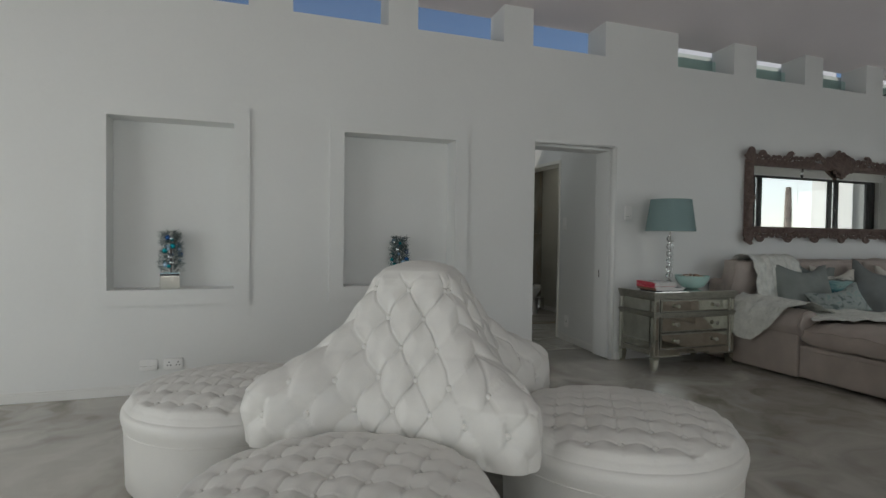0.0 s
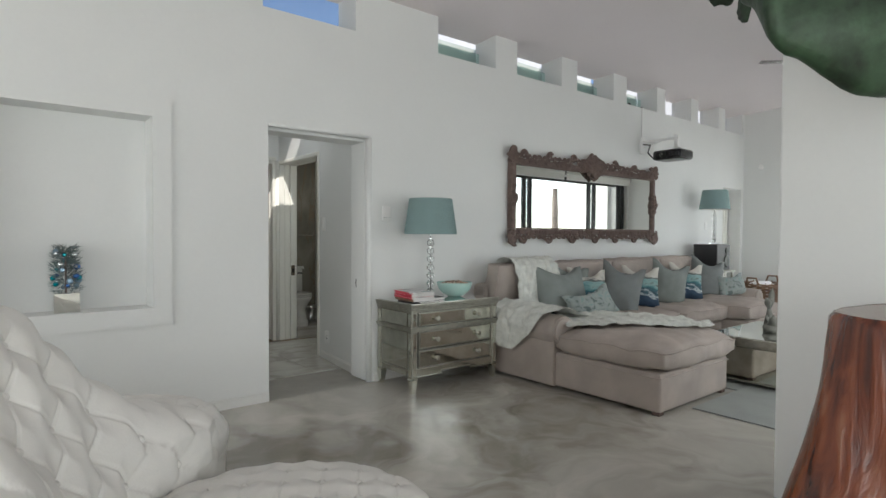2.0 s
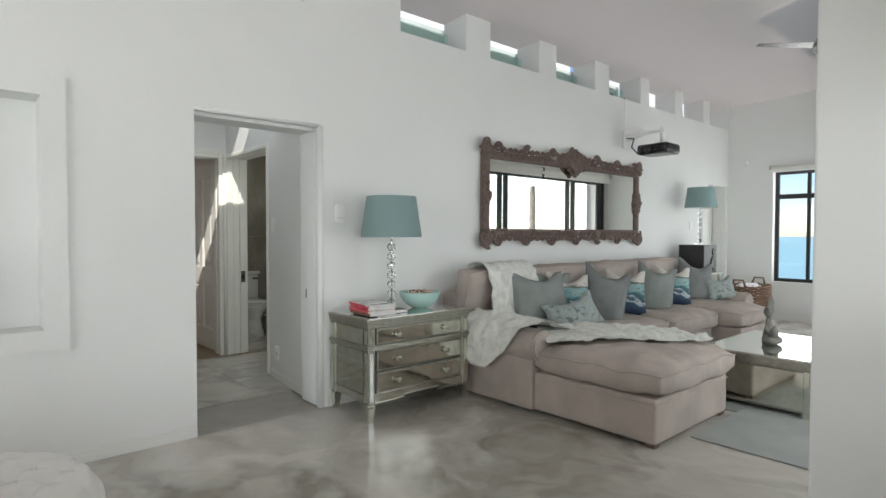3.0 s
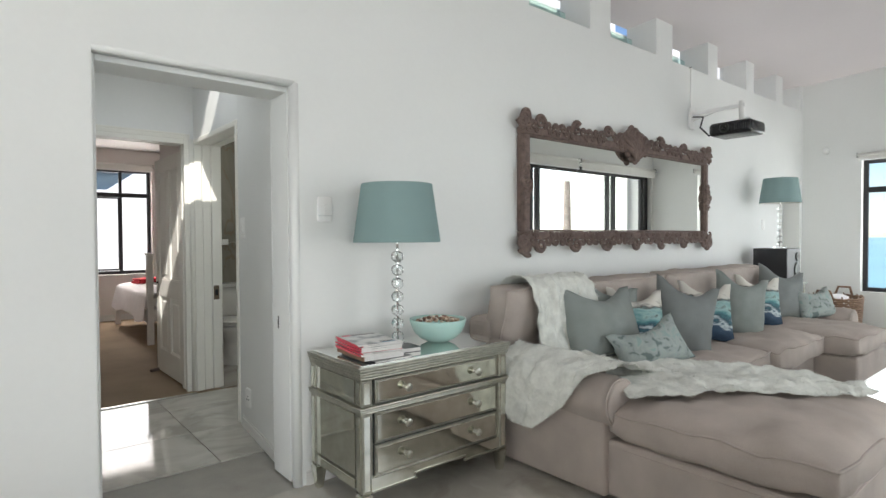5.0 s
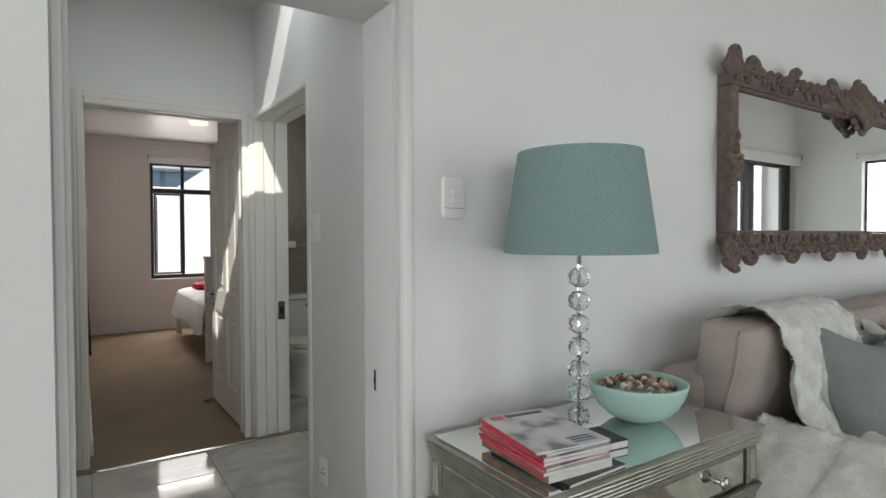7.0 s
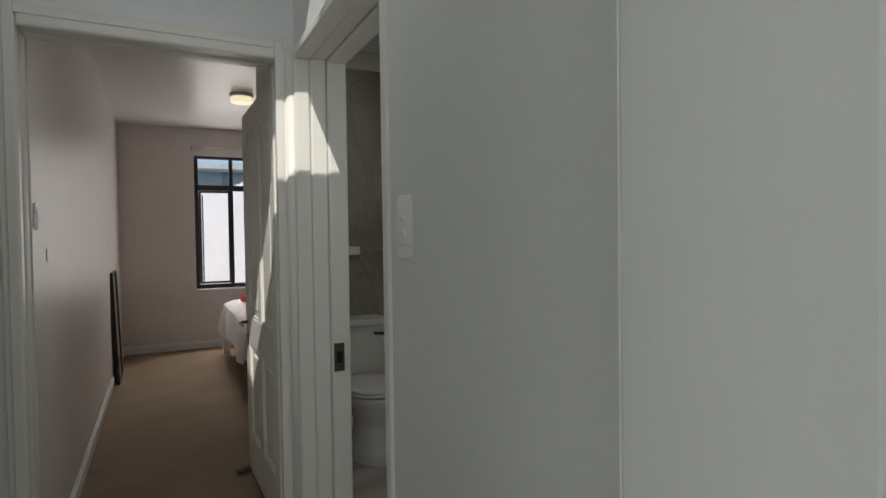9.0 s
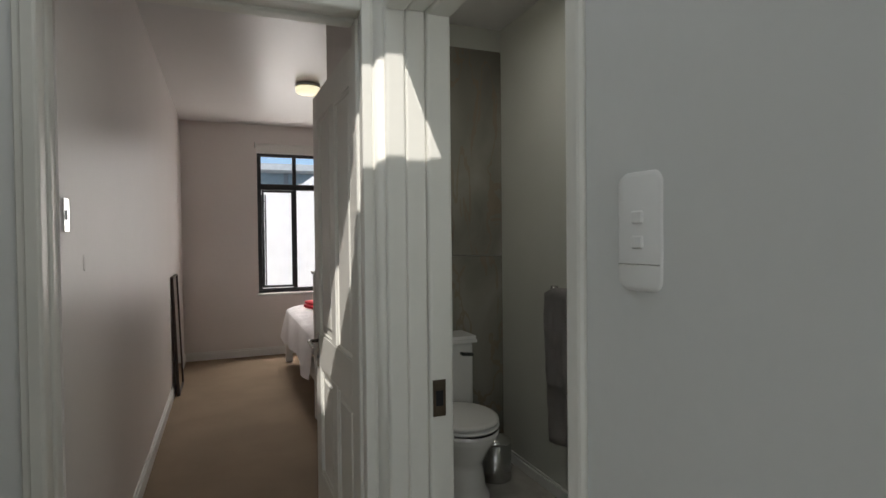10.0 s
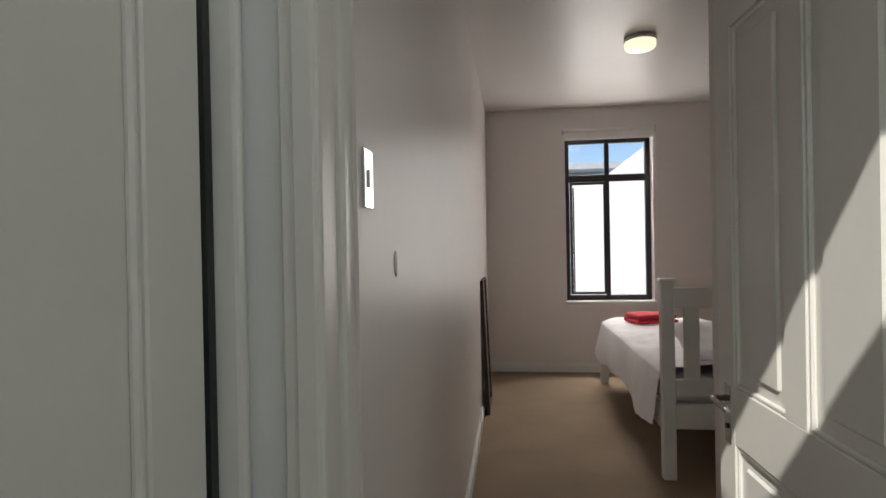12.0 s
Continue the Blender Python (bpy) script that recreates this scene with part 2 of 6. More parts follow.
def cushion_mesh(w, d, h, crown=0.5, seed=0.0, n=26, wob=0.012, square=3.5):
    """Padded block w x d x h about its middle: pillowy faces, soft wrinkled sides."""
    def f(side):
        def g(u, v):
            x, y = 2 * u - 1, 2 * v - 1
            e = max(0.0, 1 - abs(x) ** square) ** 0.5 * max(0.0, 1 - abs(y) ** square) ** 0.5
            k = 1 - 0.035 * (1 - abs(abs(x) - abs(y)))
            z = h / 2 * (1 - crown + crown * e) if 0 < u < 1 and 0 < v < 1 else h / 2 * (1 - crown)
            p = Vector((x * w / 2 * k, y * d / 2 * k, side * z))
            q = p + Vector((seed, seed * 0.7, side * 3))
            return p + Vector((0, 0, 1)) * wob * fbm(q, 5.0) + Vector((fbm(q + Vector((9, 0, 0)), 4), fbm(q + Vector((0, 9, 0)), 4), 0)) * wob * 0.6
        return g
    bm = grid(n, n, f(1))
    b2 = grid(n, n, f(-1))
    me = bpy.data.meshes.new("side")
    b2.to_mesh(me)
    b2.free()
    k = len(bm.verts)
    bm.from_mesh(me)
    bpy.data.meshes.remove(me)
    bm.verts.ensure_lookup_table()
    bm.verts.index_update()
    low = [f for f in bm.faces if min(v.index for v in f.verts) >= k]
    bmesh.ops.reverse_faces(bm, faces=low)
    rim = [i * n for i in range(n)] + [(n - 1) * n + j for j in range(1, n)] + [i * n + n - 1 for i in range(n - 2, -1, -1)] + [j for j in range(n - 2, 0, -1)]
    bm.verts.ensure_lookup_table()
    for a, b in zip(rim, rim[1:] + rim[:1]):
        bm.faces.new((bm.verts[a], bm.verts[b], bm.verts[k + b], bm.verts[k + a]))
    bmesh.ops.recalc_face_normals(bm, faces=bm.faces)
    return bm


def shift(bm, m):
    bmesh.ops.transform(bm, matrix=m, verts=bm.verts)
    return bm


# ---- structure ----
WY, WT = 5.235, 0.30
SILL, TOP, SLOPE = 2.945, 3.28, 0.07
DL, DR, DH = 3.115, 4.00, 2.085
CLER = [(-1.30, -0.50), (-0.18, 0.62), (0.95, 1.72), (1.976, 2.783), (3.077, 3.86), (4.73, 5.47), (5.785, 6.51), (6.79, 7.51), (7.80, 8.52), (8.735, 9.45), (9.66, 10.32), (10.54, 11.16)]
FD0, FD1, FX = 10.52, 11.16, 11.25
NICHE = [(-0.33, 0.52), (1.36, 2.33)]
NZ0, NZ1, ND = 0.77, 2.03, 0.20


def structure(name, bm, material, label, smooth=False):
    return tagged(obj(name, bm, material, smooth), label, kind="structure")


def long_wall():
    """Wall with two niches, a doorway, a far doorway and a row of openings under the ceiling."""
    bm = bmesh.new()
    def col(x0, x1, spans):
        for z0, z1 in spans:
            add_box(bm, x0, x1, WY, WY + WT, z0, z1)
    solids = [(-3.8, NICHE[0][0]), (NICHE[0][1], NICHE[1][0]), (NICHE[1][1], DL), (DR, FD0), (FD1, 11.55)]
    for a, b in solids:
        col(a, b, [(0, SILL)])
    for a, b in NICHE:
        col(a, b, [(0, NZ0), (NZ1, SILL)])
        add_box(bm, a, b, WY + ND, WY + WT, NZ0, NZ1)
    col(DL, DR, [(DH, SILL)])
    col(FD0, FD1, [(2.04, SILL)])
    x = -3.8
    for a, b in CLER:
        col(x, a, [(SILL, TOP + 0.05)])
        x = b
    col(x, 11.55, [(SILL, TOP + 0.05)])
    return structure("wall_north", bm, WALL, "white plastered wall with niches and high openings")


long_wall()
structure("floor", box(-3.8, 11.55, -2.7, WY, -0.2, 0), CEMENT, "polished grey-beige marbled cement floor")
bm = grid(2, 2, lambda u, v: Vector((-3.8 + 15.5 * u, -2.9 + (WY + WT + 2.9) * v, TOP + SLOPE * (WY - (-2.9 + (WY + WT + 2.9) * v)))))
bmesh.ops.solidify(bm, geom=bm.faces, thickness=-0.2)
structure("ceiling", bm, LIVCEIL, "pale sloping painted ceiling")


def wall_with_hole(name, axis, at, thick, a0, a1, z1, holes, material, label, z0=0.0):
    """Wall along x (axis 'x') or y, with rectangular holes (a, b, low, high)."""
    bm = bmesh.new()
    def put(a, b, lo, hi):
        if b - a < 1e-4 or hi - lo < 1e-4:
            return
        if axis == "x":
            add_box(bm, a, b, at, at + thick, lo, hi)
        else:
            add_box(bm, at, at + thick, a, b, lo, hi)
    x = a0
    for a, b, lo, hi in sorted(holes):
        put(x, a, z0, z1)
        put(a, b, z0, lo)
        put(a, b, hi, z1)
        x = b
    put(x, a1, z0, z1)
    return structure(name, bm, material, label)


CH = 4.2
# Wide openings in these two unseen walls are added as light sources.
wall_with_hole("wall_west", "y", -3.8, 0.3, -2.7, WY, CH, [(0.2, 4.2, 0.3, 2.4)], WALL, "white plastered wall with wide window, unseen, added to let light in")
wall_with_hole("wall_south", "x", -2.7, 0.3, -3.5, 4.8, CH, [(-1.4, 3.0, 0.3, 2.4)], WALL, "white plastered wall with wide window, unseen, added to let light in")
wall_with_hole("wall_east", "y", FX, 0.3, 1.7, WY, CH, [(3.72, 4.58, 0.58, 2.30)], WALL, "white plastered end wall with sea window")
GY = 2.98
wall_with_hole("wall_window_side", "x", 1.70, 0.3, 4.83, 7.60, CH, [(5.2, 7.2, 0.3, 2.32)], WALL, "white plastered wall with a window")
structure("wall_window_return", box(7.60, 7.72, 1.70, GY - 0.2, 0, CH), WALL, "white plastered return wall")
wall_with_hole("wall_sliding_side", "x", GY - 0.2, 0.2, 7.60, FX, CH, [(7.75, 11.2, 0.10, 2.32)], WALL, "white plastered wall with sliding windows")
structure("pillar", box(4.43, 4.83, -2.4, 2.235, 0, CH, 0.012), WALL, "white plastered pillar at the end of a wall")

# passage, bathroom and bedroom
PX0, PX1, EY, ET, BX = 3.08, 4.13, 7.50, 0.15, 3.20
NYB, EXB = 8.80, 5.225
D3A, D3B, D2H = 6.435, 7.455, 2.12
wall_with_hole("wall_passage_east", "y", PX1, 0.20, WY + WT, EY + ET, 3.0, [(D3A, D3B + 0.046, 0, D2H)], WALL, "white plastered passage wall")
wall_with_hole("wall_passage_end", "x", EY, ET, PX0 - 0.3, PX1, 3.0, [(BX - 0.05, 4.08, 0, D2H)], WALL, "white plastered passage end wall")
wall_with_hole("wall_passage_west", "y", PX0 - 0.2, 0.2, WY + WT, EY, 3.0, [(6.60, 7.499, 0, D2H)], WALL, "white plastered passage wall with a doorway")
structure("floor_passage", box(PX0 - 0.2, 5.6, WY, 7.42, -0.2, -0.012), mat("tile_grout", (0.36, 0.35, 0.32), 0.8), "pale grout between floor tiles")
wall_with_hole("wall_bedroom_west", "y", BX - 0.2, 0.20, EY + ET, 12.8, 2.95, [], BEDWALL, "satin painted bedroom wall")
wall_with_hole("wall_bedroom_north", "x", 12.56, 0.28, BX, 7.9, 2.95, [(4.005, 4.87, 0.73, 2.46)], BEDWALL, "satin painted bedroom wall with window")
structure("wall_bedroom_east", box(7.6, 7.8, 9.05, 12.56, 0, 2.95), BEDWALL, "painted bedroom wall")
structure("floor_bedroom", box(BX - 0.1, 7.8, 7.42, 12.7, -0.2, 0.006), CARPET, "taupe carpet")
structure("ceiling_bedroom", box(BX - 0.2, 7.8, EY + ET, 12.8, 2.70, 2.95), CEIL, "satin painted bedroom ceiling")
structure("wall_bath_north", box(4.30, 7.8, NYB, 9.05, 0, 2.95), BATHWALL, "painted bathroom wall behind the tiles")
structure("wall_bath_west", box(4.215, 4.30, EY + ET, 9.05, 0, 2.95), BEDWALL, "painted wall between bedroom and bathroom")
# The hole is added out of view, only to hold the bathroom's extra lamp.
wall_with_hole("wall_bath_east", "y", EXB, 0.2, 5.5, NYB, 2.95, [(6.0, 6.6, 1.35, 2.05)], BATHWALL, "painted bathroom wall")
structure("wall_bath_south", box(4.33, EXB, 5.6, 5.75, 0, 2.95), BATHWALL, "painted bathroom wall")
structure("floor_bath", box(4.305, 5.6, 7.425, NYB, -0.2, 0.012), CEMENT, "grey bathroom floor")
structure("ceiling_bath", box(4.30, 5.6, 5.5, 9.05, 2.62, 2.75), CEIL, "painted bathroom ceiling")
SL0, SL1 = 6.40, 6.74
structure("ceiling_passage", boxes((PX0 - 0.2, PX1 + 0.2, WY + WT, SL0, 2.78, 2.86), (PX0 - 0.2, PX1 + 0.2, SL1, EY + 0.2, 2.78, 2.86)), CEIL, "passage ceiling with a narrow skylight")
structure("water", box(-2500, 2500, -2500, 2500, -9.2, -9.0), SEA, "turquoise sea out to the horizon")
structure("ground", boxes((-14, 20, -8, 30, -9.0, -0.25)), mat("pale_paving", (0.42, 0.41, 0.39), 0.8, vary=0.15, scale=2), "pale terrace round the house")


# ---- trim, frames and windows ----
def skirting(x0, y0, x1, y1, nx, ny, h=0.075, t=0.014, z=0.0):
    """Skirting board along a wall, its face turned to (nx, ny)."""
    bm = bmesh.new()
    add_box(bm, min(x0, x1) + min(0, nx * t), max(x0, x1) + max(0, nx * t), min(y0, y1) + min(0, ny * t), max(y0, y1) + max(0, ny * t), z, z + h * 0.8, 0.002, 1)
    t2 = t * 0.55
    add_box(bm, min(x0, x1) + min(0, nx * t2), max(x0, x1) + max(0, nx * t2), min(y0, y1) + min(0, ny * t2), max(y0, y1) + max(0, ny * t2), z + h * 0.8, z + h, 0.002, 1)
    structure("baseboard", bm, SKIRT, "white painted skirting board")


skirting(-3.5, WY, DL - 0.002, WY, 0, -1)
skirting(DR + 0.04, WY, FD0, WY, 0, -1)
skirting(FX, GY, FX, WY, -1, 0)


def skew_slab(x0, x1, y0, y1, back, z0, z1):
    """Slab whose face runs askew from (x0, y0) to (x1, y1), with its back at x = back."""
    b = bmesh.new()
    lo = [b.verts.new((*p, z0)) for p in ((x0, y0), (back, y0), (back, y1), (x1, y1))]
    hi = [b.verts.new((v.co.x, v.co.y, z1)) for v in lo]
    b.faces.new(lo[::-1])
    b.faces.new(hi)
    for k in range(4):
        b.faces.new((lo[k], lo[(k + 1) % 4], hi[(k + 1) % 4], hi[k]))
    bmesh.ops.recalc_face_normals(b, faces=b.faces)
    return b


SKX = 4.035
structure("wall_passage_face", skew_slab(SKX, PX1 - 0.004, WY + WT, D3A - 0.002, PX1 - 0.001, 0, 2.779), WALL, "white plastered face of the passage wall, slightly askew")
structure("baseboard", skew_slab(SKX - 0.014, PX1 - 0.018, WY + WT + 0.001, D3A - 0.06, PX1 - 0.0015, 0, 0.062), SKIRT, "white painted skirting board")
structure("baseboard", skew_slab(SKX - 0.008, PX1 - 0.012, WY + WT + 0.001, D3A - 0.06, PX1 - 0.0018, 0.062, 0.075), SKIRT, "white painted skirting lip")
skirting(BX, 7.70, BX, 12.56, 1, 0, 0.10, 0.016)
skirting(BX + 0.02, 12.56, 7.6, 12.56, 0, -1, 0.10, 0.016)
skirting(EXB, 5.9, EXB, NYB, -1, 0, 0.08)


def niche_border(a, b):
    """Flat raised plaster band round a niche."""
    w, t = 0.115, 0.022
    bm = boxes((a - w, b + w, WY - t, WY + 0.001, NZ1, NZ1 + w), (a - w, b + w, WY - t, WY + 0.001, NZ0 - w, NZ0), (a - w, a, WY - t, WY + 0.001, NZ0, NZ1), (b, b + w, WY - t, WY + 0.001, NZ0, NZ1))
    bmesh.ops.remove_doubles(bm, verts=bm.verts, dist=0.0005)
    structure("trim", bm, WALL, "raised plaster border round a wall niche")


for a, b in NICHE:
    niche_border(a, b)


def door_frame(name, axis, at0, at1, a, b, h, w=0.05, proud=0.012, label="white gloss painted door frame"):
    """Moulded frame lining an opening: wide outer bead, rebate and stop."""
    bm = bmesh.new()
    def put(p0, p1, q0, q1, z0, z1):
        if axis == "x":
            add_box(bm, p0, p1, q0, q1, z0, z1, 0.011, 3)
        else:
            add_box(bm, q0, q1, p0, p1, z0, z1, 0.011, 3)
    d = at1 - at0
    layers = [(0.0, 0.30, w), (0.30, 0.62, w * 0.80), (0.62, 1.0, w * 0.97)]
    for f0, f1, ww in layers:
        q0 = at0 - proud + f0 * (d + 2 * proud)
        q1 = at0 - proud + f1 * (d + 2 * proud) - 0.0005
        put(a, a + ww, q0, q1, 0, h)
        put(b - ww, b, q0, q1, 0, h)
        put(a + ww, b - ww, q0, q1, h - ww, h)
    structure(name, bm, GLOSS, label)


def architrave(axis, at, sgn, a, b, h, w=0.07, t=0.016):
    """Two-step moulding on the wall face round a doorway."""
    bm = bmesh.new()
    for k, (o0, o1, tt) in enumerate(((0, w * 0.62, t), (w * 0.62, w, t * 0.6))):
        f0, f1 = (at, at + sgn * tt) if sgn > 0 else (at + sgn * tt, at)
        bars = [(a - o1, a - o0, 0, h + o1), (b + o0, b + o1, 0, h + o1), (a - o0, b + o0, h + o0, h + o1)]
        for p0, p1, z0, z1 in bars:
            if axis == "x":
                add_box(bm, p0, p1, f0, f1, z0, z1, 0.003, 1)
            else:
                add_box(bm, f0, f1, p0, p1, z0, z1, 0.003, 1)
    structure("trim", bm, GLOSS, "white painted architrave round a doorway")


# entrance to the passage: rounded plaster edge and a plain inner frame
bm = bmesh.new()
for x0, x1 in ((DL, DL + 0.022), (DR - 0.005, DR + 0.0)):
    add_box(bm, x0, x1 + 0.0, WY + 0.09, WY + WT + 0.004, 0, DH - 0.001, 0.005, 2)
add_box(bm, DL + 0.022, DR - 0.005, WY + 0.09, WY + WT + 0.004, DH - 0.03, DH - 0.001, 0.005, 2)
add_box(bm, DL + 0.02, DL + 0.034, WY + 0.16, WY + 0.22, 0, DH - 0.03, 0.004, 2)
structure("door_frame_1", bm, WALL, "white painted lining in the doorway")
structure("trim", tube([(DR + 0.005, WY + 0.022, 0.0), (DR + 0.005, WY + 0.022, DH)], 0.027, 12), WALL, "rounded plaster door edge", True)
structure("trim", tube([(DL, WY + 0.016, DH + 0.004), (DR, WY + 0.016, DH + 0.004)], 0.018, 12), WALL, "rounded plaster lintel edge", True)
door_frame("door_frame_2", "x", EY, EY + ET, BX - 0.05, 4.099, D2H, 0.045)
door_frame("door_frame_3", "y", PX1, PX1 + 0.20, D3A, D3B + 0.045, D2H, 0.045)
door_frame("door_frame_4", "y", PX0 - 0.2, PX0, 6.60, 7.499, D2H, 0.02)
structure("trim", tube([(PX1 - 0.02, EY - 0.012, 0), (PX1 - 0.02, EY - 0.012, D2H)], 0.022, 10), GLOSS, "rounded bead at the corner of two door frames", True)
architrave("x", EY, -1, BX - 0.01, 4.05, D2H - 0.005, 0.05)


def panel_door(name, label, w, h, at, rz, handle_side=1, t=0.04):
    """Four-panel door: stiles, rails and recessed, moulded panels, hinge edge at the origin, running along +x."""
    d = thing(name, label, "door", at, rz)
    bm = bmesh.new()
    st, mid = 0.11, 0.09
    rails = [(0, 0.22), (0.73, 0.89), (h - 0.13, h)]
    add_box(bm, 0, st, -t / 2, t / 2, 0, h, 0.003, 1)
    add_box(bm, w - st, w, -t / 2, t / 2, 0, h, 0.003, 1)
    for z0, z1 in rails:
        add_box(bm, st, w - st, -t / 2, t / 2, z0, z1, 0.002, 1)
    cx = w / 2
    for z0, z1 in ((0.22, 0.73), (0.89, h - 0.13)):
        add_box(bm, cx - mid / 2, cx + mid / 2, -t / 2, t / 2, z0, z1, 0.002, 1)
    part("stile_frame", bm, GLOSS, d)
    for z0, z1 in ((0.22, 0.73), (0.89, h - 0.13)):
        for x0, x1 in ((st, cx - mid / 2), (cx + mid / 2, w - st)):
            b2 = box(x0, x1, -0.006, 0.006, z0, z1)
            add_box(b2, x0 + 0.045, x1 - 0.045, -0.013, 0.013, z0 + 0.045, z1 - 0.045, 0.008, 1)
            for sy in (-1, 1):
                for e in ((x0, x0 + 0.014, z0, z1), (x1 - 0.014, x1, z0, z1), (x0, x1, z0, z0 + 0.014), (x0, x1, z1 - 0.014, z1)):
                    add_box(b2, e[0], e[1], min(sy * 0.004, sy * 0.016), max(sy * 0.004, sy * 0.016), e[2], e[3], 0.004, 1)
            part("door_panel", b2, GLOSS, d)
    for sy in (-1, 1):
        b3 = box(w - 0.085, w - 0.045, sy * t / 2 - 0.003, sy * t / 2 + 0.003, 0.72, 0.89, 0.002, 1)
        pl = part("lock_plate", b3, STEEL, d, "brushed steel lock plate")
        y = sy * (t / 2 + 0.045)
        part("lever", tube([(w - 0.065, sy * t / 2, 0.85), (w - 0.065, y, 0.85), (w - 0.075, y, 0.85), (w - 0.17, y, 0.845)], 0.009, 10), STEEL, pl, "brushed steel lever handle", True)
        part("keyhole", tube([(w - 0.065, sy * (t / 2 + 0.002), 0.77), (w - 0.065, sy * (t / 2 + 0.007), 0.77)], 0.008, 10), BLACK, pl)
    for z in (0.2, 1.0, h - 0.22):
        part("hinge", tube([(-0.004, -t / 2 - 0.004, z), (-0.004, -t / 2 - 0.004, z + 0.09)], 0.006, 8), STEEL, d)
    return d


panel_door("bedroom_door", "white painted four-panel door standing open into the bedroom", 0.87, 2.03, (4.092, 7.672, 0.016), 91.2)
panel_door("passage_door", "closed white painted panel door beside the passage", 0.825, 2.05, (PX0 - 0.05, 6.632, 0.008), 90)

# Dark strip between door edge and jamb, drawing the dark line there.
structure("trim", box(PX0 - 0.034, PX0 - 0.026, 7.460, 7.477, 0.01, 2.06), DARKBRONZE, "dark strip filling the gap beside the closed passage door")

keeper = thing("latch_keeper", "small black latch keeper let into the doorway edge", "latch")
part("plate", box(DR - 0.0075, DR - 0.0055, WY + 0.218, WY + 0.230, 0.80, 0.87, 0.0008, 1), BLACK, keeper)
part("bolt_eye", box(DR - 0.011, DR - 0.0075, WY + 0.221, WY + 0.227, 0.825, 0.845, 0.002, 1), BLACK, keeper)
strike = thing("strike_plate", "dull brass strike plate set in the door frame", "strike plate")
part("plate", box(PX1 + 0.135, PX1 + 0.18, D3B - 0.0035, D3B + 0.001, 0.77, 0.89, 0.001, 1), mat("dull_brass", (0.20, 0.16, 0.12), 0.35, 0.9), strike)
part("latch_hole", box(PX1 + 0.145, PX1 + 0.170, D3B - 0.006, D3B - 0.0037, 0.805, 0.855), BLACK, strike)


def window_unit(name, axis, at, a, b, z0, z1, mull, transom, deep=0.05, label="black aluminium window", fw=0.05, mw=0.045):
    """Black aluminium window: outer frame, mullions, transom and panes."""
    w = tagged(new(name), label, kind="structure")
    def bar(nm, p0, p1, q0, q1, mt=BLACK, t=deep):
        if axis == "x":
            return part(nm, box(p0, p1, at - t / 2, at + t / 2, q0, q1, 0.004 if mt is BLACK else 0, 1), mt, w)
        return part(nm, box(at - t / 2, at + t / 2, p0, p1, q0, q1, 0.004 if mt is BLACK else 0, 1), mt, w)
    bar("frame", a, a + fw, z0, z1)
    bar("frame", b - fw, b, z0, z1)
    bar("frame", a + fw, b - fw, z0, z0 + fw)
    bar("frame", a + fw, b - fw, z1 - fw, z1)
    xs = [a + fw] + [m for m in mull] + [b - fw]
    for m in mull:
        bar("mullion", m - mw / 2, m + mw / 2, z0 + fw, z1 - fw)
    zs = [z0 + fw, z1 - fw]
    if transom:
        bar("transom", a + fw, b - fw, transom - 0.035, transom + 0.035, t=deep * 1.1)
        zs = [z0 + fw, transom - 0.035, transom + 0.035, z1 - fw]
    for p0, p1 in zip(xs, xs[1:]):
        for k in range(0, len(zs), 2):
            g = bar("pane", p0, p1, zs[k], zs[k + 1], CLEAR, 0.006)
            g.visible_shadow = False
    return w


window_unit("window_1", "x", 12.70, 4.005, 4.87, 0.73, 2.40, [4.44], 1.99, label="black framed bedroom window with a transom")
window_unit("window_2", "y", FX + 0.12, 3.72, 4.58, 0.58, 2.24, [4.14], 1.86, label="black framed window towards the sea")
window_unit("window_18", "x", 1.80, 5.2, 7.2, 0.3, 2.3, [6.2], None, label="black framed window")
window_unit("window_3", "x", GY - 0.09, 7.75, 11.2, 0.10, 2.30, [8.33, 8.47, 10.08, 10.24, 11.03], None, label="black framed sliding window", fw=0.09, mw=0.085)
# Added windows, never in view, for the lamps in the west and south walls.
window_unit("window_4", "y", -3.65, 0.2, 4.2, 0.3, 2.4, [1.5, 2.9], None, label="unseen black framed wide window added to let light in")
window_unit("window_5", "x", -2.55, -1.4, 3.0, 0.3, 2.4, [0.0, 1.6], None, label="unseen black framed wide window added to let light in")
win_inner = thing("sliding_sash", "black aluminium sliding sash of the bedroom window", "window sash")
part("sash_frame", boxes((4.06, 4.085, 12.665, 12.69, 0.79, 1.95), (4.40, 4.425, 12.665, 12.69, 0.79, 1.95), (4.085, 4.40, 12.665, 12.69, 0.79, 0.815), (4.085, 4.40, 12.665, 12.69, 1.925, 1.95)), BLACK, win_inner)
bars = thing("burglar_guard", "black steel burglar guard folded beside the window", "burglar guard")
for z in [0.85 + 0.12 * k for k in range(9)]:
    part("bar", tube([(4.055, 12.745, z), (4.10, 12.75, z + 0.015)], 0.006, 6), BLACK, bars)
part("upright", tube([(4.055, 12.745, 0.80), (4.055, 12.745, 1.90)], 0.008, 6), BLACK, bars)
part("upright", tube([(4.105, 12.75, 0.80), (4.105, 12.75, 1.90)], 0.008, 6), BLACK, bars)
for z, y in ((0.725, 12.60),):
    structure("window_sill", box(3.99, 4.885, 12.545, 12.68, 0.705, 0.73, 0.004, 1), SKIRT, "white painted window sill")


